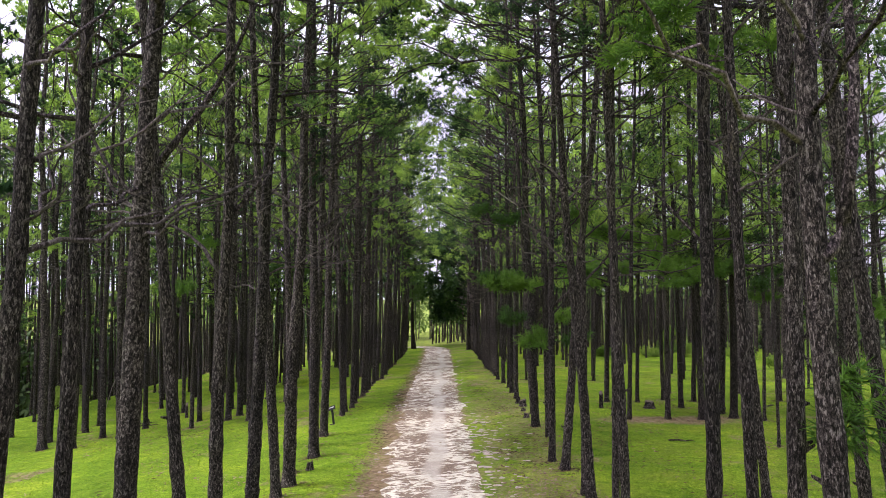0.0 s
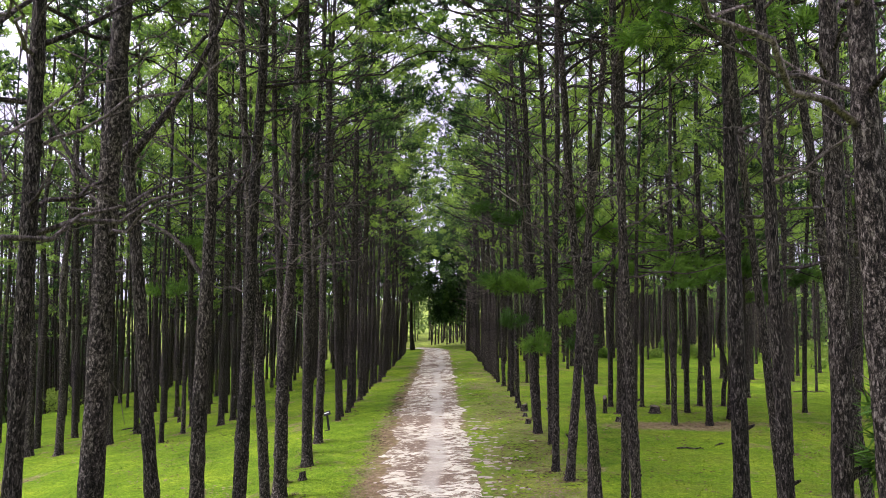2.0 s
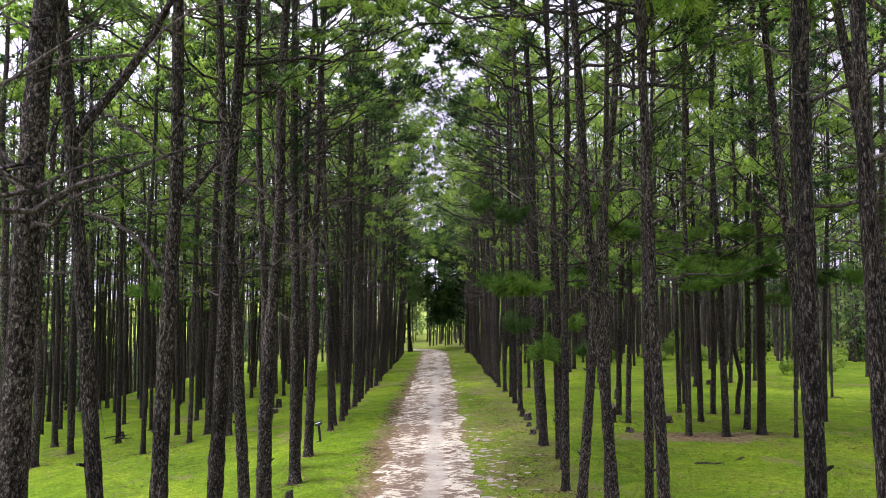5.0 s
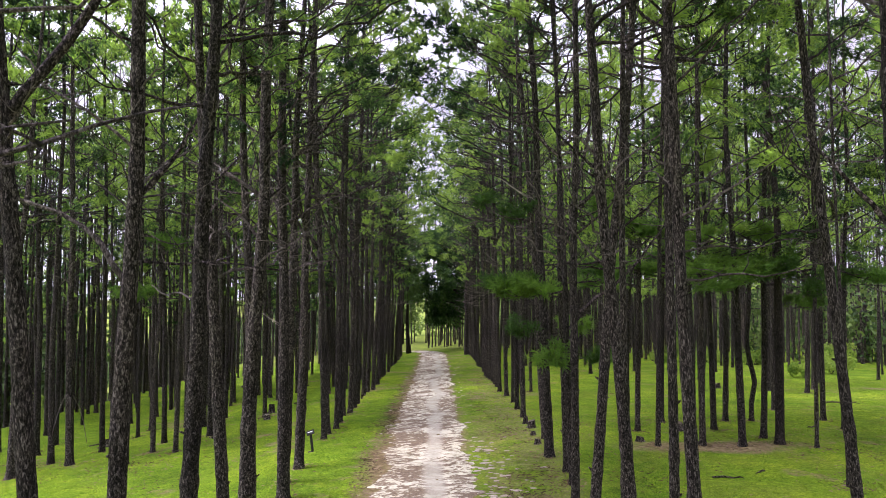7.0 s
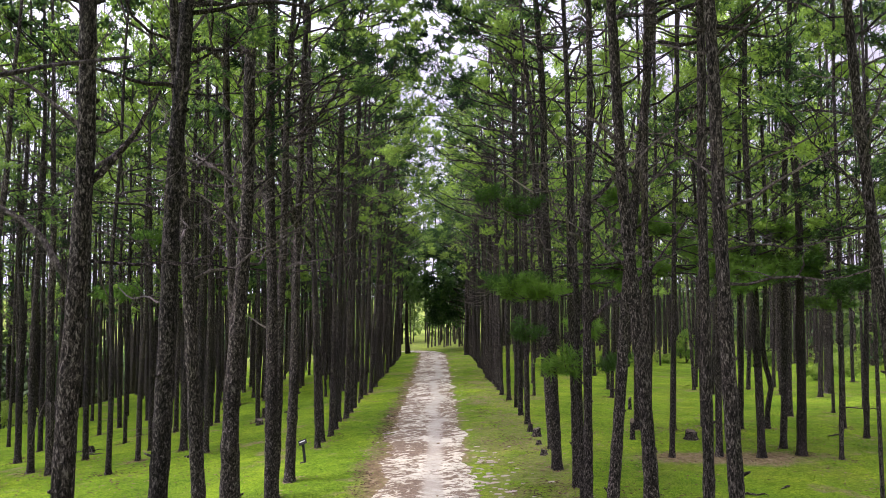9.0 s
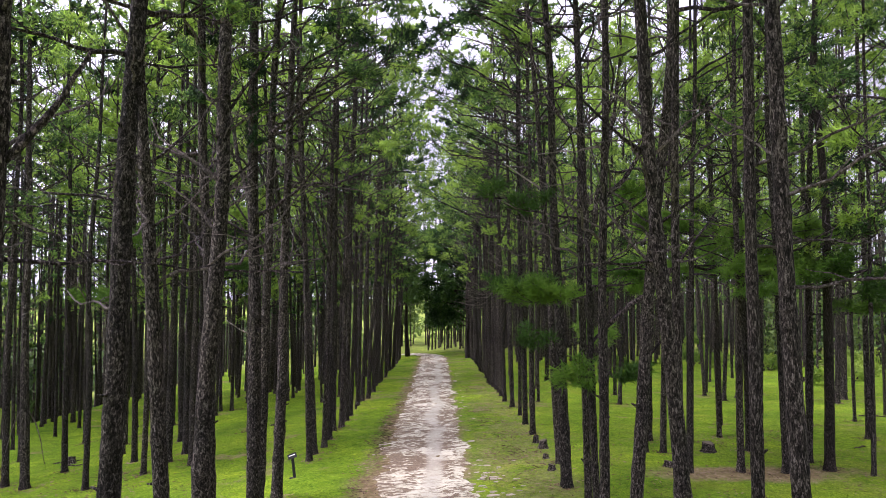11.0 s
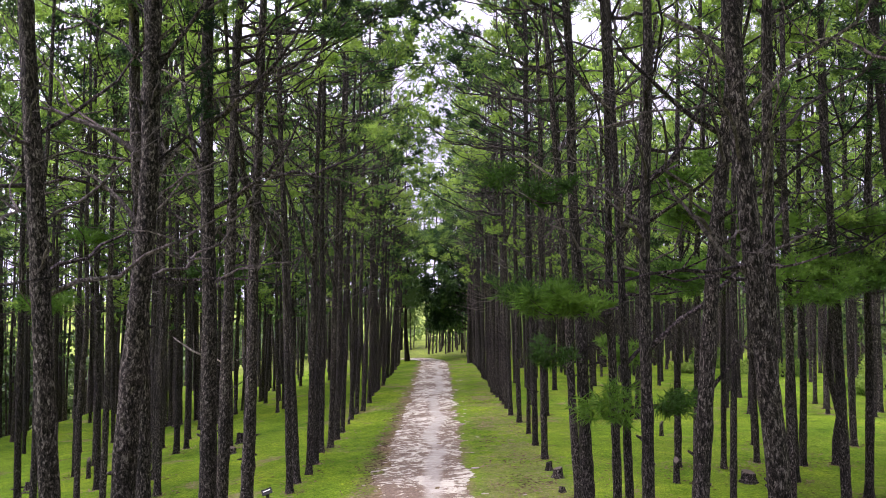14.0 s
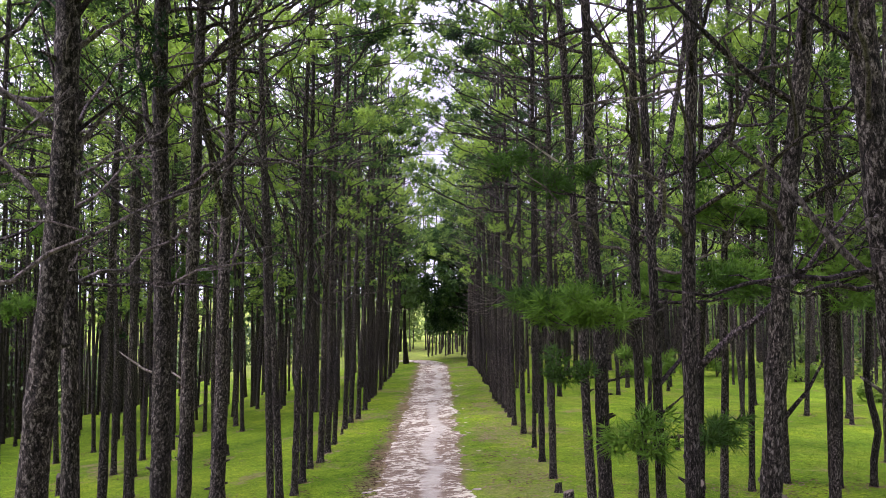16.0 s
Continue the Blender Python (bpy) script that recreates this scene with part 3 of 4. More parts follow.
# foot x, foot y, thickness, lean
LEFT_ROW = [
    (-3.95, 6.2, 0.2, 0.075), (-3.75, 7.2, 0.18, 0.03), (-3.78, 8.6, 0.3, 0.052), (-3.44, 10.3, 0.2, -0.1), (-3.62, 11.9, 0.25, 0.016),
    (-3.61, 14.1, 0.28, 0.035), (-3.6, 16.2, 0.24, -0.06), (-3.54, 17.2, 0.32, 0.03), (-3.78, 18.65, 0.22, -0.03), (-3.5, 20.3, 0.3, -0.01),
    (-3.76, 21.7, 0.24, 0.03), (-3.7, 23.2, 0.28, 0.028), (-3.68, 27.3, 0.18, -0.03), (-3.74, 28.5, 0.21, -0.05), (-3.6, 29.5, 0.19, 0.02),
    (-3.62, 30.7, 0.2, 0.02), (-3.75, 32.6, 0.19, 0.0), (-3.6, 33.5, 0.22, 0.03), (-3.62, 35.1, 0.22, 0.02), (-3.68, 37.1, 0.19, 0.03)]
LEFT_FAR = [(-3.8, 40.8, 0.21, 0.02), (-3.75, 42.4, 0.21, 0.03), (-3.57, 43.6, 0.22, 0.04), (-3.6, 46.8, 0.22, 0.03)]
RIGHT_ROW = [
    (3.13, 5.7, 0.26, -0.045), (3.22, 6.8, 0.215, -0.008), (3.12, 7.4, 0.16, -0.036), (3.0, 8.3, 0.21, -0.006), (3.0, 12.23, 0.2, -0.034), (3.14, 13.64, 0.17, 0.002),
    (2.86, 17.52, 0.25, 0.085), (2.94, 14.82, 0.25, -0.075), (2.89, 15.31, 0.16, 0.006), (2.7, 18.5, 0.21, 0.008), (2.95, 20.2, 0.17, -0.033), (3.02, 21.4, 0.19, -0.02),
    (2.87, 23.1, 0.3, -0.04), (3.05, 25.2, 0.23, -0.06), (2.93, 29.7, 0.22, -0.01), (2.95, 31.9, 0.22, -0.02), (3.0, 34.1, 0.17, 0.0), (3.05, 37.5, 0.23, -0.02),
    (2.9, 39.4, 0.22, -0.03)]
RIGHT_FAR = [(2.95, 41.7, 0.2, -0.02), (2.95, 43.2, 0.19, -0.02), (2.95, 44.6, 0.2, -0.02), (2.9, 46.3, 0.2, -0.01), (2.5, 72.0, 0.42, 0.0)]
RIGHT_INNER = [
    (6.26, 28.5, 0.22), (6.17, 26.8, 0.2), (8.6, 29.1, 0.18), (7.42, 24.6, 0.22), (8.59, 26.9, 0.22), (9.65, 28.7, 0.22), (8.48, 24.45, 0.25),
    (9.5, 25.4, 0.22), (14.9, 32.9, 0.14), (8.95, 19.9, 0.1), (10.3, 23.9, 0.13), (13.85, 25.7, 0.26), (8.9, 51.8, 0.3), (7.65, 37.8, 0.2),
    (17.5, 38.9, 0.26), (18.5, 40.2, 0.34), (16.9, 34.4, 0.13), (9.45, 50.0, 0.26), (9.69, 31.9, 0.17), (14.75, 45.6, 0.3), (16.8, 41.2, 0.3),
    (6.22, 49.3, 0.3), (10.99, 54.2, 0.3), (15.6, 42.3, 0.24), (7.35, 28.2, 0.17), (6.1, 24.4, 0.17)]
LEFT_INNER = [
    (-9.82, 27.0, 0.2), (-8.77, 28.4, 0.2), (-8.6, 29.9, 0.29), (-9.83, 29.2, 0.2), (-7.5, 28.8, 0.22), (-12.27, 28.4, 0.32), (-13.2, 29.0, 0.26),
    (-15.7, 29.8, 0.3), (-15.3, 32.0, 0.28), (-14.9, 27.8, 0.4), (-13.4, 27.0, 0.33), (-15.95, 33.2, 0.23), (-12.4, 34.3, 0.18), (-16.1, 35.0, 0.23),
    (-12.1, 30.4, 0.23), (-12.6, 36.2, 0.21), (-8.6, 31.6, 0.3), (-7.6, 36.0, 0.23), (-11.1, 36.3, 0.24), (-13.4, 55.7, 0.33), (-9.83, 36.8, 0.27),
    (-11.2, 39.0, 0.25), (-9.94, 38.2, 0.24), (-9.97, 35.1, 0.31), (-10.1, 31.0, 0.23), (-15.5, 38.9, 0.2), (-8.77, 44.0, 0.22)]
AVENUE, WOOD = "pines of the avenue", "pines of the plantation"
row_trees = {}
even = random.Random(21)
y = 48.3
while y < 78:
    LEFT_FAR.append((-3.68 + even.uniform(-0.1, 0.1), y, even.uniform(0.17, 0.23), even.uniform(0.0, 0.05)))
    y += even.uniform(1.1, 2.0)
y = 47.6
while y < 79:
    RIGHT_FAR.append((2.87 + even.uniform(-0.1, 0.12), y, even.uniform(0.16, 0.21), even.uniform(-0.04, 0.01)))
    y += even.uniform(0.95, 1.7)
for row in (LEFT_ROW, RIGHT_ROW):
    for x, y, d, lean in row:
        row_trees[(x, y)] = pine(x, y, d * (0.93 if x < 0 else 0.83), 3, EDGE, AVENUE, lean, pick.uniform(-0.015, 0.015), turn=(0 if x < 0 else math.pi) + pick.uniform(-0.5, 0.5))
for row in (LEFT_FAR, RIGHT_FAR):
    for x, y, d, lean in row:
        pine(x, y, d, 2, EDGE, AVENUE, lean, pick.uniform(-0.02, 0.02), turn=(0 if x < 0 else math.pi) + pick.uniform(-0.5, 0.5))
for x, y, d, lean in ((6.42, 14.84, 0.18, -0.094), (7.0, 12.88, 0.2, -0.145), (5.8, 10.1, 0.18, -0.07), (5.86, 9.4, 0.2, -0.12)):
    pine(x, y, d, 3, INNER, WOOD, lean)
for row in (RIGHT_INNER, LEFT_INNER):
    for x, y, d in row:
        row_trees[(x, y)] = pine(x, y, d * 0.86, 4 if x < 0 else 1, INNER, WOOD, pick.uniform(-0.03, 0.03), pick.uniform(-0.02, 0.02))
pine(10.62, 28.9, 0.17, 5, "slender pine with a crooked lower trunk in mown lawn", WOOD, 0.0, 0.0, None, 0.0)
pine(9.54, 24.45, 0.25, 1, "dead blackened pine trunk standing in mown lawn", WOOD, 0.0, 0.0, CHARRED)

# the plantation's rows beyond, with gaps: the nearer ones singly, the rest as one far wood
fill = random.Random(3)
beyond = []
for c in range(30):
    if c % 2:
        beyond.append((4.6 + fill.uniform(-0.4, 0.5), 38 + c * 1.45 + fill.uniform(-0.4, 0.4)))
    if c % 3:
        beyond.append((-5.3 + fill.uniform(-0.4, 0.4), 45 + c * 1.3 + fill.uniform(-0.4, 0.4)))
for c in range(210):
    x, y = fill.uniform(6.5, 40), fill.uniform(60, 86)
    if x < 0.62 * y:
        beyond.append((x, y))
for c in range(64):
    beyond.append((-1.2 + c * 0.42 + fill.uniform(-0.12, 0.12), 85.5 + (c % 4) * 1.4 + fill.uniform(-0.5, 0.5)))
for side in (-1, 1):
    for r in range(22):
        for c in range(44):
            x = side * (6.3 + r * 2.3) + fill.uniform(-0.55, 0.55)
            y = 4 + c * 2.5 + fill.uniform(-0.9, 0.9)
            if abs(x) > 0.66 * y + 5.5 or y > 82 or (y > 60 and x < 0 or abs(x) > 36) and fill.random() < 0.45 or fill.random() < (0.1 if x < -15 else 0.2):
                continue
            if side > 0 and (y < 31 and x < (11.5 if y > 24 else 0.62 * y + 0.6) or y < 42 and x < 12.5 or 31 < y < 56 and fill.random() < 0.45):
                continue
            if side < 0 and (y < 24 and x > -0.64 * y - 0.8 or 24 < y < 40 and x > -16.6):
                continue
            if min((x - a) ** 2 + (y - b) ** 2 for a, b in planted + beyond) < 1.3 ** 2:
                continue
            beyond.append((x, y))
for r in range(4):
    for c in range(44):
        x, y = -38 + c * 1.75 + fill.uniform(-0.5, 0.5), 88 + r * 3.4 + fill.uniform(-1, 1)
        if not (r < 2 and -9 < x < -1.5):
            beyond.append((x, y))
# unseen pines behind the camera, added to keep light off the near trunks
for c in range(150):
    x, y = fill.uniform(-30, 30), fill.uniform(-34, 5)
    if abs(x) > 6:
        beyond.append((x, y))
# both avenue rows carried on behind it, unseen, for the same purpose
for side in (-3.6, 2.95):
    for c in range(6):
        beyond.append((side + fill.uniform(-0.15, 0.15), 1.2 - c * 2.3))
beyond.sort(key=lambda q: math.hypot(q[0], q[1] - 16) + (500 if q[1] < 3 or abs(q[0]) > 0.62 * q[1] + 3 else 0))
for i, (x, y) in enumerate(beyond[:165]):
    pine(x, y, fill.uniform(0.13, 0.22), (4 if x < 0 else 1) if i < 45 else 0, DEEP, WOOD, fill.gauss(0, 0.025), fill.gauss(0, 0.02))


def far_wood(places, kits, leafy, label):
    """One object of many far pines: their trunks, and their crowns as a part."""
    vs, fs, n, crowns = [], [], 0, []
    store = []
    for kit in kits:
        me = kit["trunk"]
        co = np.empty(len(me.vertices) * 3, np.float32)
        me.vertices.foreach_get("co", co)
        store.append((co.reshape(-1, 3), [tuple(p.vertices) for p in me.polygons]))
    for x, y in places:
        kit = fill.randrange(len(kits))
        a, sc, g = fill.uniform(0, 6.28), fill.uniform(0.9, 1.1), fill.uniform(0.55, 0.95)
        rot = np.array([[math.cos(a), -math.sin(a), 0], [math.sin(a), math.cos(a), 0], [0, 0, 1]])
        lx, ly, z0 = fill.gauss(0, 0.02), fill.gauss(0, 0.02), float(level(x, y))

        def planted_at(co):
            co = co @ rot.T * sc
            return co + np.stack([x + lx * co[:, 2], y + ly * co[:, 2], np.full(len(co), z0)], 1)

        co, fa = store[kit]
        vs.append(planted_at(co * (g, g, 1)))
        fs += [tuple(i + n for i in f) for f in fa]
        n += len(co)
        if leafy and not (abs(x) > 17 and y > 26 and fill.random() < 0.6):
            crowns += [(planted_at(tri), out @ rot.T) for tri, out in kits[kit]["needles"]]
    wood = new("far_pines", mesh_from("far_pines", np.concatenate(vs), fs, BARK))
    if leafy:
        tagged(part("crowns", needle_mesh("crowns", crowns, NEEDLES), wood, "far green needle crowns"), kind="stuff")
    return tagged(wood, label, "trees", kind="stuff")


more = []
while len(more) < 300:
    x, y = (fill.uniform(-46, -19), fill.uniform(42, 84)) if len(more) % 4 else (fill.uniform(-16, -5.6), fill.uniform(46, 84))
    if abs(x) < 0.63 * y + 2:
        more.append((x, y))
far_wood(beyond[165:] + more[::2], PINES[-1], True, "far rows of tall thin pines, some unseen behind to block light")
far_wood(more[1::2], PINES[-1], False, "far bare pine poles deep in the plantation")


# ---- limbs that stand out on single pines ----
lrng = np.random.default_rng(77)


def extra_limb(key, z, az, elev, length, radius, material=LIMB_BARK, rise=0.4, leafy=0, name="limb", label="", aside=0.0):
    """A limb at height z of the pine at key; leafy: how many shoots with needles it bears; aside: how far from the trunk's middle it begins."""
    tree = row_trees[key]
    foot = tree.matrix_basis
    s = (z - foot.translation.z) / foot.to_3x3().col[2].z
    start = foot.translation + foot.to_3x3().col[2] * s + Vector((aside, 0, 0))
    pts = curve_limb(lrng, start, radians(az), radians(elev), length, rise, 9, 0.08)
    heap = Heap()
    heap.add(*tube(pts, np.linspace(radius, radius * 0.35, len(pts)), 8, 0.1, z))
    spots = []
    if leafy:
        shoots(lrng, heap, pts, radius, spots, leafy, 22, 0.75, 4, 0.3, inner=0.25, flat=0.6)
    limb = part(name, heap.mesh(name, material), tree, label)
    limb.matrix_parent_inverse = foot.inverted()
    if spots:
        spray = part("needle_spray", needle_mesh("needle_spray", [tufts(lrng, spots, 12, 0.18, 0.009)], SHADED_NEEDLES), tree, "low spray of long needles, shade put into their deep green")
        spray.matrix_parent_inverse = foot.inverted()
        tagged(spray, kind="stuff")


PALE = "pale broken dead limb"
extra_limb((-3.62, 11.9), 4.35, 178, 50, 2.6, 0.036, DEAD_LIMB, -0.95, name="dead_limb", label="pale grey bare dead limb")
extra_limb((-3.62, 11.9), 5.25, 12, 48, 1.3, 0.042, rise=0.3)
for az, ln in ((20, 1.9), (200, 1.6), (300, 1.3)):
    extra_limb((-12.27, 28.4), 0.9, az, -62, ln, 0.022, DEAD_LIMB, -0.4, name="dead_limb", label="withered brown limb hanging to the ground")
TJ, TK, TD, TH = (-3.5, 20.3), (-3.76, 21.7), (-3.44, 10.3), (-3.54, 17.2)
extra_limb(TJ, 3.45, 172, 28, 0.65, 0.02, DEAD_WOOD, 0.1, label=PALE)
extra_limb(TJ, 7.1, 0, 38, 2.4, 0.05)
extra_limb(TJ, 5.4, 185, 25, 1.2, 0.03)
extra_limb(TK, 3.2, 172, 25, 0.55, 0.017, DEAD_WOOD, 0.1, label=PALE)
extra_limb(TK, 3.2, 10, 25, 0.5, 0.02, rise=0.1)
extra_limb(TK, 2.75, 5, 25, 0.35, 0.018, rise=0.1)
extra_limb(TD, 5.8, 8, 52, 2.8, 0.06, rise=0.3)
for z, az, elev, length, radius, material, rise in (
        (6.66, 0, 30, 0.85, 0.03, DEAD_LIMB, 0.1), (6.87, 5, 52, 1.7, 0.032, LIMB_BARK, 0.25), (7.25, 0, 45, 0.45, 0.022, DEAD_LIMB, 0.0),
        (5.6, 8, 52, 0.8, 0.034, DEAD_LIMB, 0.05), (5.85, 0, 38, 0.95, 0.022, LIMB_BARK, 0.1), (6.0, 180, 36, 1.5, 0.04, DEAD_LIMB, -0.5),
        (5.2, 182, 56, 1.15, 0.032, DEAD_LIMB, -0.5), (6.35, 175, 70, 0.75, 0.02, LIMB_BARK, 0.1)):
    extra_limb(TH, z, az, elev, length, radius, material, rise)
extra_limb(TJ, 5.72, 0, 24, 2.1, 0.042, rise=0.9)
extra_limb(TJ, 6.3, 180, -4, 0.8, 0.02, DEAD_LIMB, 0.0)
extra_limb(TK, 6.9, 0, 10, 1.9, 0.024, rise=0.1)
extra_limb((2.94, 14.82), 5.9, 180, 30, 0.52, 0.022, rise=0.1)
extra_limb((2.94, 14.82), 6.08, 178, 66, 0.95, 0.036, DEAD_LIMB, -0.8)
extra_limb((2.94, 14.82), 4.53, 172, 42, 1.15, 0.026, DEAD_LIMB, 0.3)
extra_limb((2.94, 14.82), 3.95, 180, 28, 0.3, 0.018, DEAD_LIMB, 0.1)
extra_limb((2.95, 20.2), 7.3, 184, 38, 2.6, 0.042, rise=1.0)
extra_limb((3.05, 25.2), 6.9, 180, 38, 1.1, 0.03, DEAD_WOOD, 0.0, label=PALE)
extra_limb((-3.78, 18.65), 6.6, 170, 8, 1.6, 0.03)
extra_limb((-3.78, 18.65), 6.2, 185, 5, 1.5, 0.025)
extra_limb((2.7, 18.5), 3.7, 8, 36, 2.8, 0.045, rise=0.35)
extra_limb((2.7, 18.5), 5.9, 5, 45, 2.0, 0.045, rise=0.6)
extra_limb((2.95, 20.2), 3.3, 25, 32, 1.0, 0.035, rise=0.3)
extra_limb((2.95, 20.2), 2.95, 10, 30, 0.5, 0.022, rise=0.1)
extra_limb((2.86, 17.52), 3.3, 10, 48, 0.85, 0.026, rise=0.2)
extra_limb((2.86, 17.52), 6.3, 185, 30, 2.0, 0.035)
extra_limb((3.13, 5.7), 4.42, 2, 34, 0.42, 0.06, rise=1.1)
extra_limb((3.13, 5.7), 4.7, 2, 86, 5.0, 0.048, rise=0.05, name="stem", aside=0.2)
extra_limb((3.0, 8.3), 4.6, 182, 48, 0.95, 0.022, rise=0.05)
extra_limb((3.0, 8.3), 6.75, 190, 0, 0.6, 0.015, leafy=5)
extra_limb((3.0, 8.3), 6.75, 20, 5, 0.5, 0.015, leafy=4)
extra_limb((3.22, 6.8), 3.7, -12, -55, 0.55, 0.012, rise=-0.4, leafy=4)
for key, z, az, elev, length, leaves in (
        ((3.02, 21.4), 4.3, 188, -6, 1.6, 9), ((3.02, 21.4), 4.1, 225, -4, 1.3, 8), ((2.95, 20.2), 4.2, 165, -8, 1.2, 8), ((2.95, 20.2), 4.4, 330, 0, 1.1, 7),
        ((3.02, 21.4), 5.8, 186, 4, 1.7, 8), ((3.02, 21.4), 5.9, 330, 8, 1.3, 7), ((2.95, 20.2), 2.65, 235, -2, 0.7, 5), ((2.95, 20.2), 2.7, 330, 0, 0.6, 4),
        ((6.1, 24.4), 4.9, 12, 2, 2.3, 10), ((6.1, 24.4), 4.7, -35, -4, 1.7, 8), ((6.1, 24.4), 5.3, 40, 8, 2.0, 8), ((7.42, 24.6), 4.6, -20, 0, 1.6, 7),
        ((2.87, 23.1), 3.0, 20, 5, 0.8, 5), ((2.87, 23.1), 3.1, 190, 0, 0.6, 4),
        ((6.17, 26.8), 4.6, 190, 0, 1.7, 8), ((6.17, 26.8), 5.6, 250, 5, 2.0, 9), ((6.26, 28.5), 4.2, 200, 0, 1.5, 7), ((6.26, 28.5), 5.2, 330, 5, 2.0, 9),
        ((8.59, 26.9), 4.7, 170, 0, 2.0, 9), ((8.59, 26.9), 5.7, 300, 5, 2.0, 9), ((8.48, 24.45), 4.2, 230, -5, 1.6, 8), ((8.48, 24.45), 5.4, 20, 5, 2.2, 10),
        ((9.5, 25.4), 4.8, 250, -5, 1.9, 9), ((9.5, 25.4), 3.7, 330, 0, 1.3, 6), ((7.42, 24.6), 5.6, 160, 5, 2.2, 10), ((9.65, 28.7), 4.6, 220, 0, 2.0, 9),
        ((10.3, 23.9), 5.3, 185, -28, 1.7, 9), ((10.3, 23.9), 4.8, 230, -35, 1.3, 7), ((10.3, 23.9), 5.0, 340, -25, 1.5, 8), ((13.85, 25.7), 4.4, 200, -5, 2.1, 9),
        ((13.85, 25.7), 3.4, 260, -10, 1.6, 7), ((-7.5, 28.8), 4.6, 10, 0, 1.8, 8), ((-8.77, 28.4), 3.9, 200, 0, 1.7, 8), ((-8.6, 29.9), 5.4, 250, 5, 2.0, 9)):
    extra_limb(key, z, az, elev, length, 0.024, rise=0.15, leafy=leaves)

# ---- broad-leaved trees and shrubs ----
def leaf_cloud(rng, centres, count, leaf, single=False):
    """Leaves spread about clump centres (x, y, z, radius), as folded small blades."""
    c = np.array(centres)
    who = rng.integers(0, len(c), count)
    d = rng.normal(0, 1, (count, 3))
    d /= np.linalg.norm(d, axis=1)[:, None]
    p = c[who, :3] + d * (c[who, 3] * rng.uniform(0.35, 1.0, count) ** 0.5)[:, None]
    a = rng.normal(0, 1, (count, 3))
    a[:, 2] -= 0.5
    a /= np.linalg.norm(a, axis=1)[:, None]
    b = np.cross(a, rng.normal(0, 1, (count, 3)))
    b /= np.linalg.norm(b, axis=1)[:, None]
    ln = leaf * rng.uniform(0.7, 1.3, (count, 1))
    if single:
        v = np.stack([p - b * ln * 0.35, p + b * ln * 0.35, p + a * ln], 1).reshape(-1, 3)
        return v, [(3 * i, 3 * i + 1, 3 * i + 2) for i in range(count)]
    v = np.stack([p, p + a * ln * 0.5 + b * ln * 0.26, p + a * ln, p + a * ln * 0.5 - b * ln * 0.26], 1).reshape(-1, 3)
    return v, [(4 * i, 4 * i + 1, 4 * i + 2, 4 * i + 3) for i in range(count)]


def broad_tree(x, y, high, crown_at, spread, clumps, leaves, girth, label, seed, material=BROADLEAF, shift=0.0):
    rng = np.random.default_rng(seed)
    ob = new("broadleaf_tree")
    ob.location = (x, y, float(level(x, y)))
    tagged(ob, label, "tree")
    zs = np.linspace(-0.2, high * 0.75, 14)
    line = np.stack([0.12 * np.sin(zs * 0.6 + seed), 0.1 * np.cos(zs * 0.5), zs], 1)
    h = Heap()
    h.add(*tube(line, np.interp(zs / high, [0, 0.1, 0.75], [girth * 0.7, girth * 0.5, girth * 0.15]), 10, 0.08, seed))
    part("trunk", h.mesh("trunk", CHARRED), ob)
    centres = []
    for i in range(clumps):
        z = crown_at[0] + (crown_at[1] - crown_at[0]) * rng.random()
        s = math.sin(math.pi * np.clip((z - crown_at[0]) / (crown_at[1] - crown_at[0]), 0.12, 0.92)) ** 0.6
        az, r = rng.uniform(0, 6.28), spread * s * math.sqrt(rng.random())
        c = np.array([r * math.cos(az) + shift, r * math.sin(az), z])
        centres.append((*c, rng.uniform(0.45, 0.95)))
        if i % 4 == 0:
            base = np.array([np.interp(z * 0.7, zs, line[:, 0]), np.interp(z * 0.7, zs, line[:, 1]), min(z * 0.7 + 0.4, zs[-1])])
            heap = Heap()
            heap.add(*tube([base, (base + c) / 2 + np.array([0, 0, 0.25]), c], [girth * 0.2, girth * 0.13, 0.02], 6))
            part("limb", heap.mesh("limb", CHARRED), ob)
    h = Heap()
    h.add(*leaf_cloud(rng, centres, leaves, 0.3))
    tagged(part("crown", h.mesh("crown", material, False), ob), kind="stuff")


broad_tree(2.85, 80.5, 9.5, (2.9, 12.0), 3.9, 110, 24000, 0.4, "dark dense broad-leaved tree closing the avenue's end", 4, shift=-2.7)
broad_tree(-3.1, 77.6, 11.0, (5.5, 12.5), 2.6, 32, 5000, 0.42, "slim dark-stemmed broad-leaved tree beside the track's bend", 9)
broad_tree(-4.6, 96.0, 9.0, (3.0, 10.0), 3.4, 40, 6000, 0.35, "pale green broad-leaved tree beyond the track's bend", 12, UNDERSTORY)


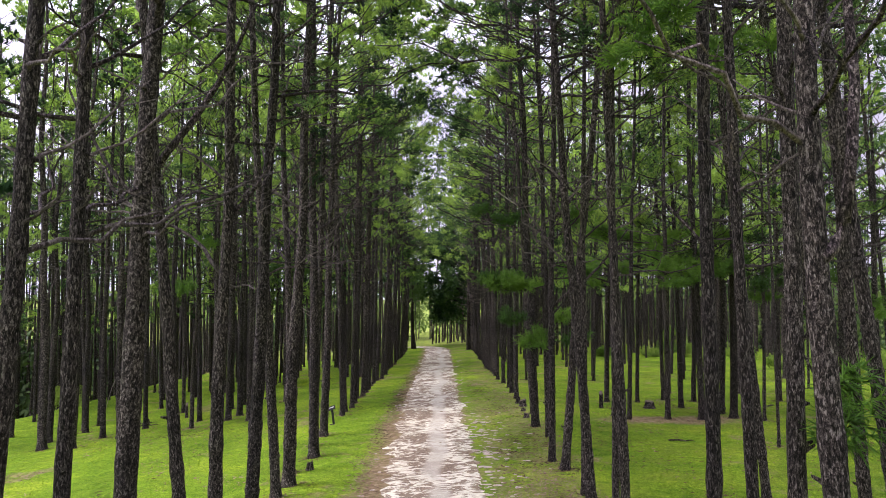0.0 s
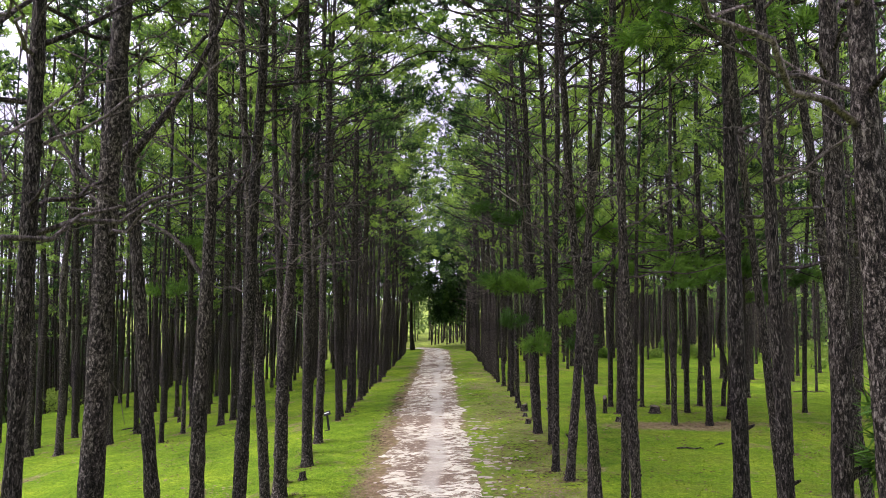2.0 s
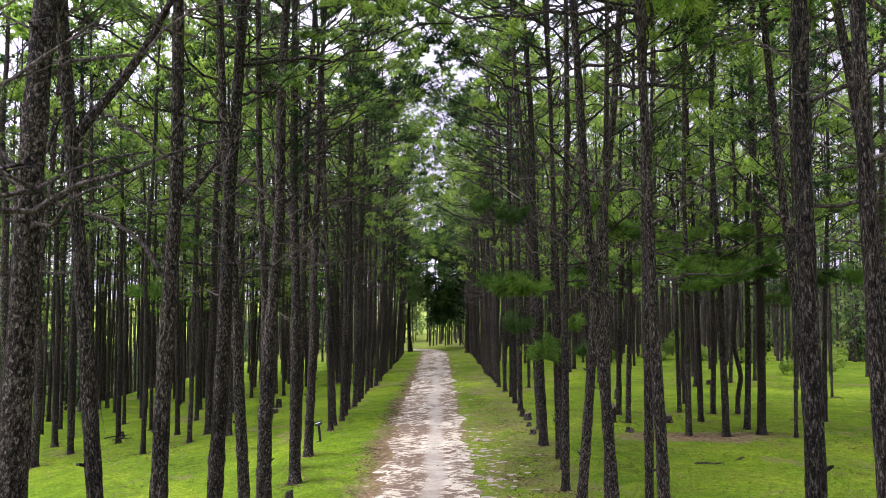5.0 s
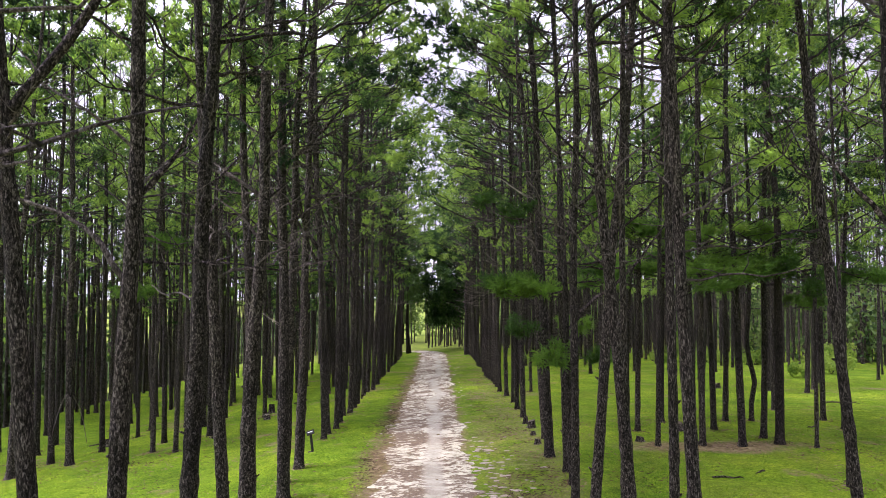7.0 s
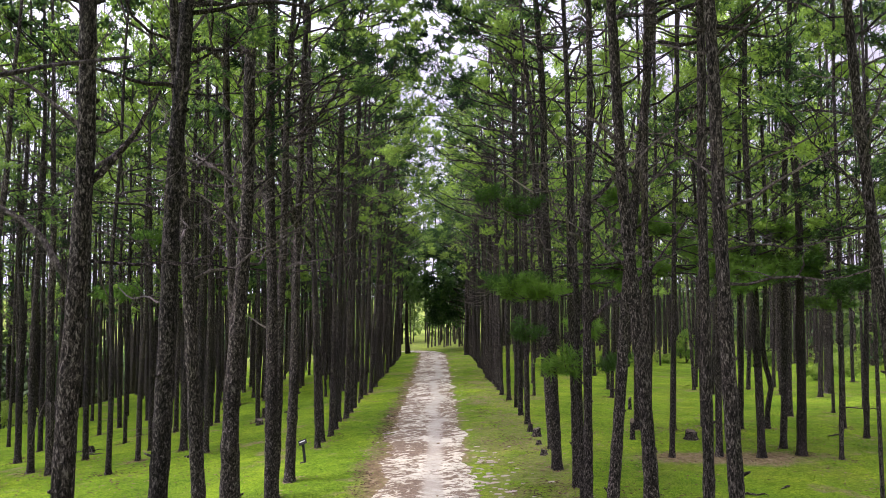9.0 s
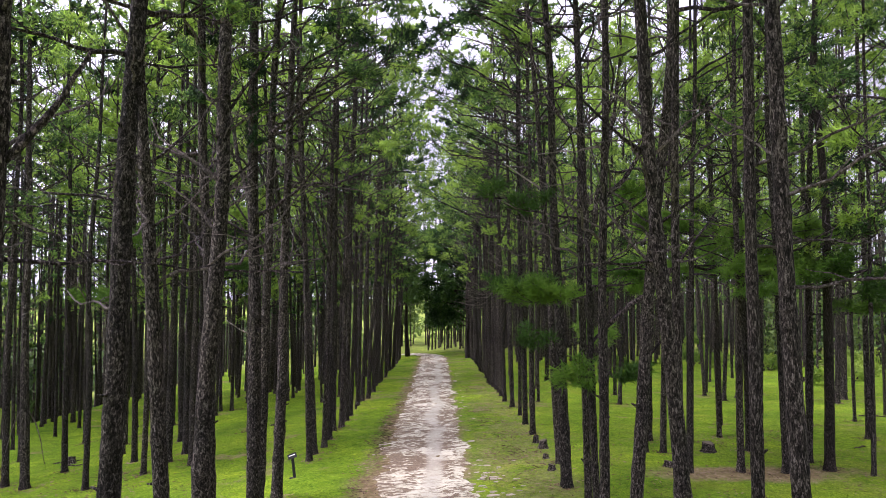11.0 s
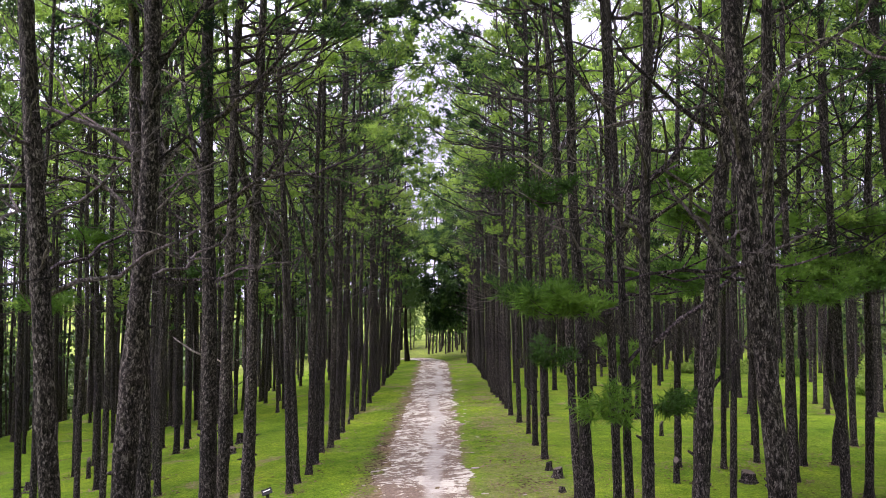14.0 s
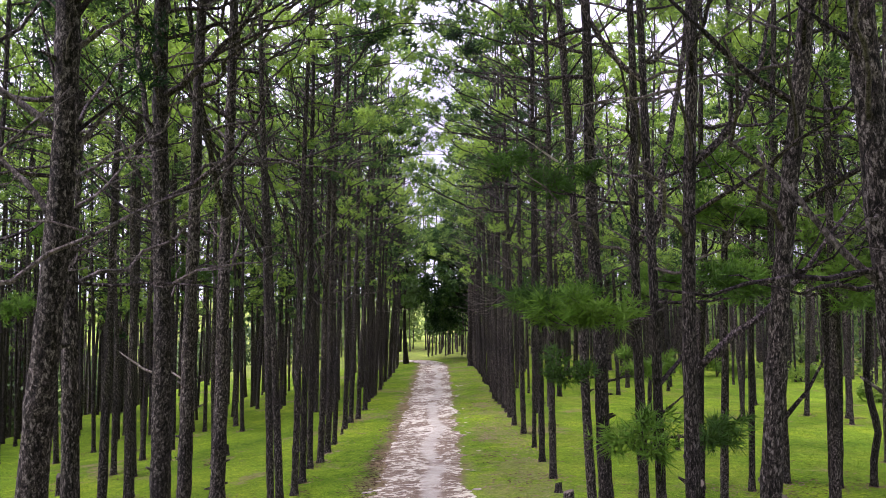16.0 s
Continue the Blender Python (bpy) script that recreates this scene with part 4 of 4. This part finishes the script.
def shrub(x, y, high, wide, seed, leaves=1500):
    rng = np.random.default_rng(seed)
    ob = new("shrub")
    ob.location = (x, y, float(level(x, y)))
    tagged(ob, "bushy yellow-green shrub at the lawn's far edge", "shrub", "shrubs")
    centres = []
    for i in range(14):
        r, az = wide * 0.5 * math.sqrt(rng.random()), rng.uniform(0, 6.28)
        c = (r * math.cos(az), r * math.sin(az), high * rng.uniform(0.2, 0.85), wide * rng.uniform(0.12, 0.26))
        centres.append(c)
        if i < 5:
            h = Heap()
            h.add(*tube([(0, 0, -0.05), (c[0] * 0.4, c[1] * 0.4, c[2] * 0.6), c[:3]], [0.03, 0.02, 0.008], 5))
            part("stem", h.mesh("stem", LIMB_BARK), ob)
    h = Heap()
    h.add(*leaf_cloud(rng, centres, leaves, 0.17))
    tagged(part("leaves", h.mesh("leaves", SHRUB_LEAF, False), ob), kind="stuff")


for i, (x, y, high, wide) in enumerate(((18.7, 61.0, 2.9, 2.2), (20.6, 60.5, 1.0, 2.0), (17.0, 60.5, 0.6, 1.4), (22.6, 57.0, 1.1, 2.4), (24.5, 50.0, 1.2, 2.4), (21.4, 47.0, 0.8, 1.6),
                                       (13.0, 61.0, 0.8, 1.4), (26.0, 44.0, 1.3, 2.2), (27.5, 55.0, 1.6, 2.4), (-7.5, 84.0, 1.2, 2.0), (-22, 44, 1.3, 2.2), (-24, 36, 1.4, 2.6))):
    shrub(x, y, high, wide, 40 + i)

# undergrowth far back between trunks, shade painted into it, paler beside the open lawn
def undergrowth(seed, zones, count, clumps, material, label):
    rng = np.random.default_rng(seed)
    centres = []
    for i in range(clumps):
        x0, x1, y0, y1 = zones[i % len(zones)]
        x, y = rng.uniform(x0, x1), rng.uniform(y0, y1)
        z = float(level(x, y))
        for k in range(3):
            centres.append((x + rng.normal(0, 0.9), y + rng.normal(0, 0.9), z + rng.uniform(0.3, 6.5), rng.uniform(0.9, 1.9)))
    h = Heap()
    h.add(*leaf_cloud(rng, centres, count, 0.42, True))
    tagged(new("undergrowth", h.mesh("undergrowth", material, False)), label, "undergrowth", kind="stuff")


undergrowth(8, [(-60, -14, 95, 120), (-66, -44, 22, 105), (-42, -27, 26, 66)], 100000, 560, SHADED_THICKET, "leafy undergrowth far back between the trunks, shade put into its dark green")
undergrowth(28, [(-14, 12, 98, 114)], 11000, 70, UNDERSTORY, "mid-green leafy thicket beyond the end of the track")
undergrowth(18, [(12, 60, 95, 120), (30, 52, 34, 100)], 75000, 420, UNDERSTORY, "mid-green leafy undergrowth far back between the trunks")

# ---- stumps, sign, litter ----
def stump(x, y, radius, high, seed, name="tree_stump", label="weathered grey sawn pine stump in grass"):
    rng = np.random.default_rng(seed)
    ob = new(name)
    ob.location = (x, y, float(level(x, y)))
    tagged(ob, label, "tree stump", "stumps")
    ang = np.arange(14) * 2 * np.pi / 14
    rough = 1 + rng.normal(0, 0.07, 14)
    verts, faces = [], []
    heights = (-0.08, 0.0, 0.05, high * 0.5, high - 0.015, high)
    for j, z in enumerate(heights):
        r = radius * (1.55, 1.4, 1.15, 1.0, 0.96, 0.88)[j] * rough
        tilt = 0.12 * z * np.cos(ang + seed)
        verts += [(r[i] * math.cos(a), r[i] * math.sin(a), z + tilt[i] * (j > 2)) for i, a in enumerate(ang)]
        if j:
            faces += [((j - 1) * 14 + i, (j - 1) * 14 + (i + 1) % 14, j * 14 + (i + 1) % 14, j * 14 + i) for i in range(14)]
    part("stump_body", mesh_from("stump_body", verts, faces, BARK), ob)
    top = [(x0 * 0.995, y0 * 0.995, z0 - 0.002) for x0, y0, z0 in verts[-14:]]
    part("cut_face", mesh_from("cut_face", top, [tuple(range(14))], CUT_WOOD, False), ob, "weathered cut face with rings")


for i, (x, y, r, hgt) in enumerate(((2.95, 27.5, 0.12, 0.24), (2.86, 28.4, 0.08, 0.22), (2.8, 25.9, 0.07, 0.12), (2.75, 24.6, 0.08, 0.14), (7.45, 26.9, 0.17, 0.24), (5.68, 26.8, 0.07, 0.55),
                                   (7.44, 33.9, 0.06, 0.45), (-3.35, 18.9, 0.08, 0.2), (-7.58, 37.3, 0.14, 0.38), (5.75, 25.0, 0.1, 0.14), (-7.3, 35.2, 0.13, 0.22), (-11.4, 33.2, 0.06, 0.6),
                                   (-3.75, 39.6, 0.05, 0.25), (14.0, 41.0, 0.14, 0.25), (-12.9, 32.5, 0.13, 0.25))):
    stump(x, y, r, hgt, i)


def box(bm, size, at, rot=None):
    m = Matrix.Translation(at) @ (rot or Matrix()) @ Matrix.Diagonal((*size, 1))
    made = bmesh.ops.create_cube(bm, size=1, matrix=m)
    bmesh.ops.bevel(bm, geom=list({e for v in made["verts"] for e in v.link_edges}), offset=min(size) * 0.15, segments=2, affect="EDGES")


def bm_mesh(name, bm, material):
    me = bpy.data.meshes.new(name)
    bm.to_mesh(me)
    bm.free()
    me.materials.append(material)
    return me


sign = new("tree_sign")
sign.location = (-3.68, 25.2, float(level(-3.68, 25.2)))
sign.rotation_euler = (0, radians(-7), 0)
tagged(sign, "small black tilted name board on a black post in lawn", "sign")
bm = bmesh.new()
box(bm, (0.07, 0.05, 0.55), (0, 0, 0.25))
part("post", bm_mesh("post", bm, BLACK_PAINT), sign)
bm = bmesh.new()
box(bm, (0.16, 0.12, 0.03), (-0.05, 0, 0.0))
part("foot", bm_mesh("foot", bm, BLACK_PAINT), sign)
face = Matrix.Rotation(radians(-14), 4, "Y") @ Matrix.Rotation(radians(68), 4, "X")
bm = bmesh.new()
box(bm, (0.23, 0.13, 0.022), (0, -0.02, 0.55), face)
board = part("board", bm_mesh("board", bm, BLACK_PAINT), sign)
bm = bmesh.new()
box(bm, (0.16, 0.02, 0.006), Vector((0, -0.02, 0.55)) + (face.to_3x3() @ Vector((0, 0.015, 0.0155))), face)
part("lettering", bm_mesh("lettering", bm, WHITE_PAINT), board, "line of white lettering")

# fallen sticks
srng = np.random.default_rng(31)
for i, (x, y, ln) in enumerate(((16.3, 33.7, 1.6), (6.6, 20.6, 0.7), (7.6, 21.2, 0.5), (-13.2, 33.0, 1.2), (-12.4, 31.6, 0.9), (12.0, 27.5, 0.8))):
    a = srng.uniform(0, 6.28)
    pts = [(x + math.cos(a) * ln * q + srng.normal(0, 0.03), y + math.sin(a) * ln * q * 0.6 + srng.normal(0, 0.03)) for q in (-0.5, -0.2, 0.1, 0.35, 0.5)]
    h = Heap()
    h.add(*tube([(px, py, float(level(px, py)) + 0.02 + 0.03 * (k % 2)) for k, (px, py) in enumerate(pts)], (0.022, 0.025, 0.02, 0.016, 0.008), 6, 0.1, i))
    tagged(new("fallen_branch", h.mesh("fallen_branch", LIMB_BARK)), "bare grey fallen branch lying on grass", "branch", "fallen branches")

# flat pale stones along the worn verge
heap = Heap()
for i in range(230):
    if i < 130:
        x, y = 0.85 + abs(srng.normal(0, 0.65)), srng.uniform(14, 26)
    else:
        x, y = road_mid(srng.uniform(14, 60)) + srng.choice((-1, 1)) * srng.uniform(1.0, 1.6), srng.uniform(14, 60)
    r = srng.uniform(0.02, 0.085) * srng.uniform(0.4, 1)
    k = 7
    ang = np.arange(k) * 2 * np.pi / k + srng.uniform(0, 1)
    rr = r * srng.uniform(0.6, 1.3, k)
    z = float(level(x, y))
    low = np.stack([x + 2.0 * rr * np.cos(ang), y + rr * np.sin(ang), np.full(k, z - 0.01)], 1)
    top = np.stack([x + 1.7 * rr * np.cos(ang), y + 0.8 * rr * np.sin(ang), z + 0.008 + srng.uniform(0.0, 0.012, k)], 1)
    heap.add(np.concatenate([low, top]), [(q, (q + 1) % k, k + (q + 1) % k, k + q) for q in range(k)] + [tuple(range(k, 2 * k))])
tagged(new("stones", heap.mesh("stones", STONE, False)), "flat pale stones scattered along the worn verge", "stones", kind="stuff")

# ---- grass ----
def grass(count, seed):
    rng = np.random.default_rng(seed)
    y = 14 + 34 * rng.random(count * 2) ** 1.5
    x = rng.uniform(-1, 1, count * 2) * (0.62 * y + 1)
    keep = (np.abs(x - road_mid(y)) > 1.35 + 0.35 * rng.random(count * 2)) & (x > -21) & (np.hypot((x - 7.6) * 0.3, (y - 24.3) * 0.9) > 0.55)
    x, y = x[keep][:count], y[keep][:count]
    n = len(x)
    z = level(x, y)
    bl = 4
    at = np.repeat(np.stack([x, y, z - 0.005], 1), bl, 0) + np.concatenate([rng.normal(0, 0.035, (n * bl, 2)), np.zeros((n * bl, 1))], 1)
    d = np.concatenate([rng.normal(0, 0.55, (n * bl, 2)), np.ones((n * bl, 1))], 1)
    d *= (rng.uniform(0.025, 0.06, (n * bl, 1)))
    side = rng.normal(0, 1, (n * bl, 3)) * (1, 1, 0)
    side *= 0.006 / (np.linalg.norm(side, axis=1)[:, None] + 1e-6)
    tri = np.stack([at - side, at + side, at + d], 1).reshape(-1, 3)
    me = mesh_from("grass", tri, [(3 * i, 3 * i + 1, 3 * i + 2) for i in range(n * bl)], GRASS_BLADE, False)
    return tagged(new("grass", me), "short bright green grass blades on the lawn", "grass", kind="stuff")


grass(30000, 17)


# ---- fallen needles and bark flakes ----
def litter(spots, seed):
    """Small flat brown flakes round the places (x, y, spread, count)."""
    rng = np.random.default_rng(seed)
    at = np.concatenate([np.stack([x + rng.normal(0, r, k), y + rng.normal(0, r, k)], 1) for x, y, r, k in spots])
    n = len(at)
    a = rng.uniform(0, 6.28, n)
    ln, wd = rng.uniform(0.03, 0.09, n), rng.uniform(0.008, 0.022, n)
    z = level(at[:, 0], at[:, 1]) + 0.006
    ux, uy = np.cos(a), np.sin(a)
    quad = np.stack([np.stack([at[:, 0] - ux * ln, at[:, 1] - uy * ln, z + rng.uniform(0, 0.02, n)], 1),
                     np.stack([at[:, 0] + uy * wd, at[:, 1] - ux * wd, z + 0.012], 1),
                     np.stack([at[:, 0] + ux * ln, at[:, 1] + uy * ln, z + rng.uniform(0, 0.02, n)], 1),
                     np.stack([at[:, 0] - uy * wd, at[:, 1] + ux * wd, z + 0.004], 1)], 1).reshape(-1, 3)
    me = mesh_from("litter", quad, [(4 * i, 4 * i + 1, 4 * i + 2, 4 * i + 3) for i in range(n)], LITTER, False)
    return tagged(new("litter", me), "brown fallen needles and bark flakes under the pines", "litter", kind="stuff")


lit = random.Random(9)
spots = [(x, y, 0.26, 70) for x, y in planted if 13 < y < 48 and abs(x) < 0.62 * y + 1 and x > -17]
spots += [(-1.75 - 0.25 * lit.random(), 13 + i * 0.3, 0.22, 22) for i in range(110)]
spots += [(1.3 + 1.6 * lit.random(), 13 + lit.random() ** 1.5 * 34, 0.3, 26) for i in range(120)]
spots += [(lit.uniform(4, 12), lit.uniform(15, 30), 0.4, 24) for i in range(60)] + [(lit.uniform(-13, -5), lit.uniform(16, 30), 0.4, 24) for i in range(50)]
litter(spots, 5)
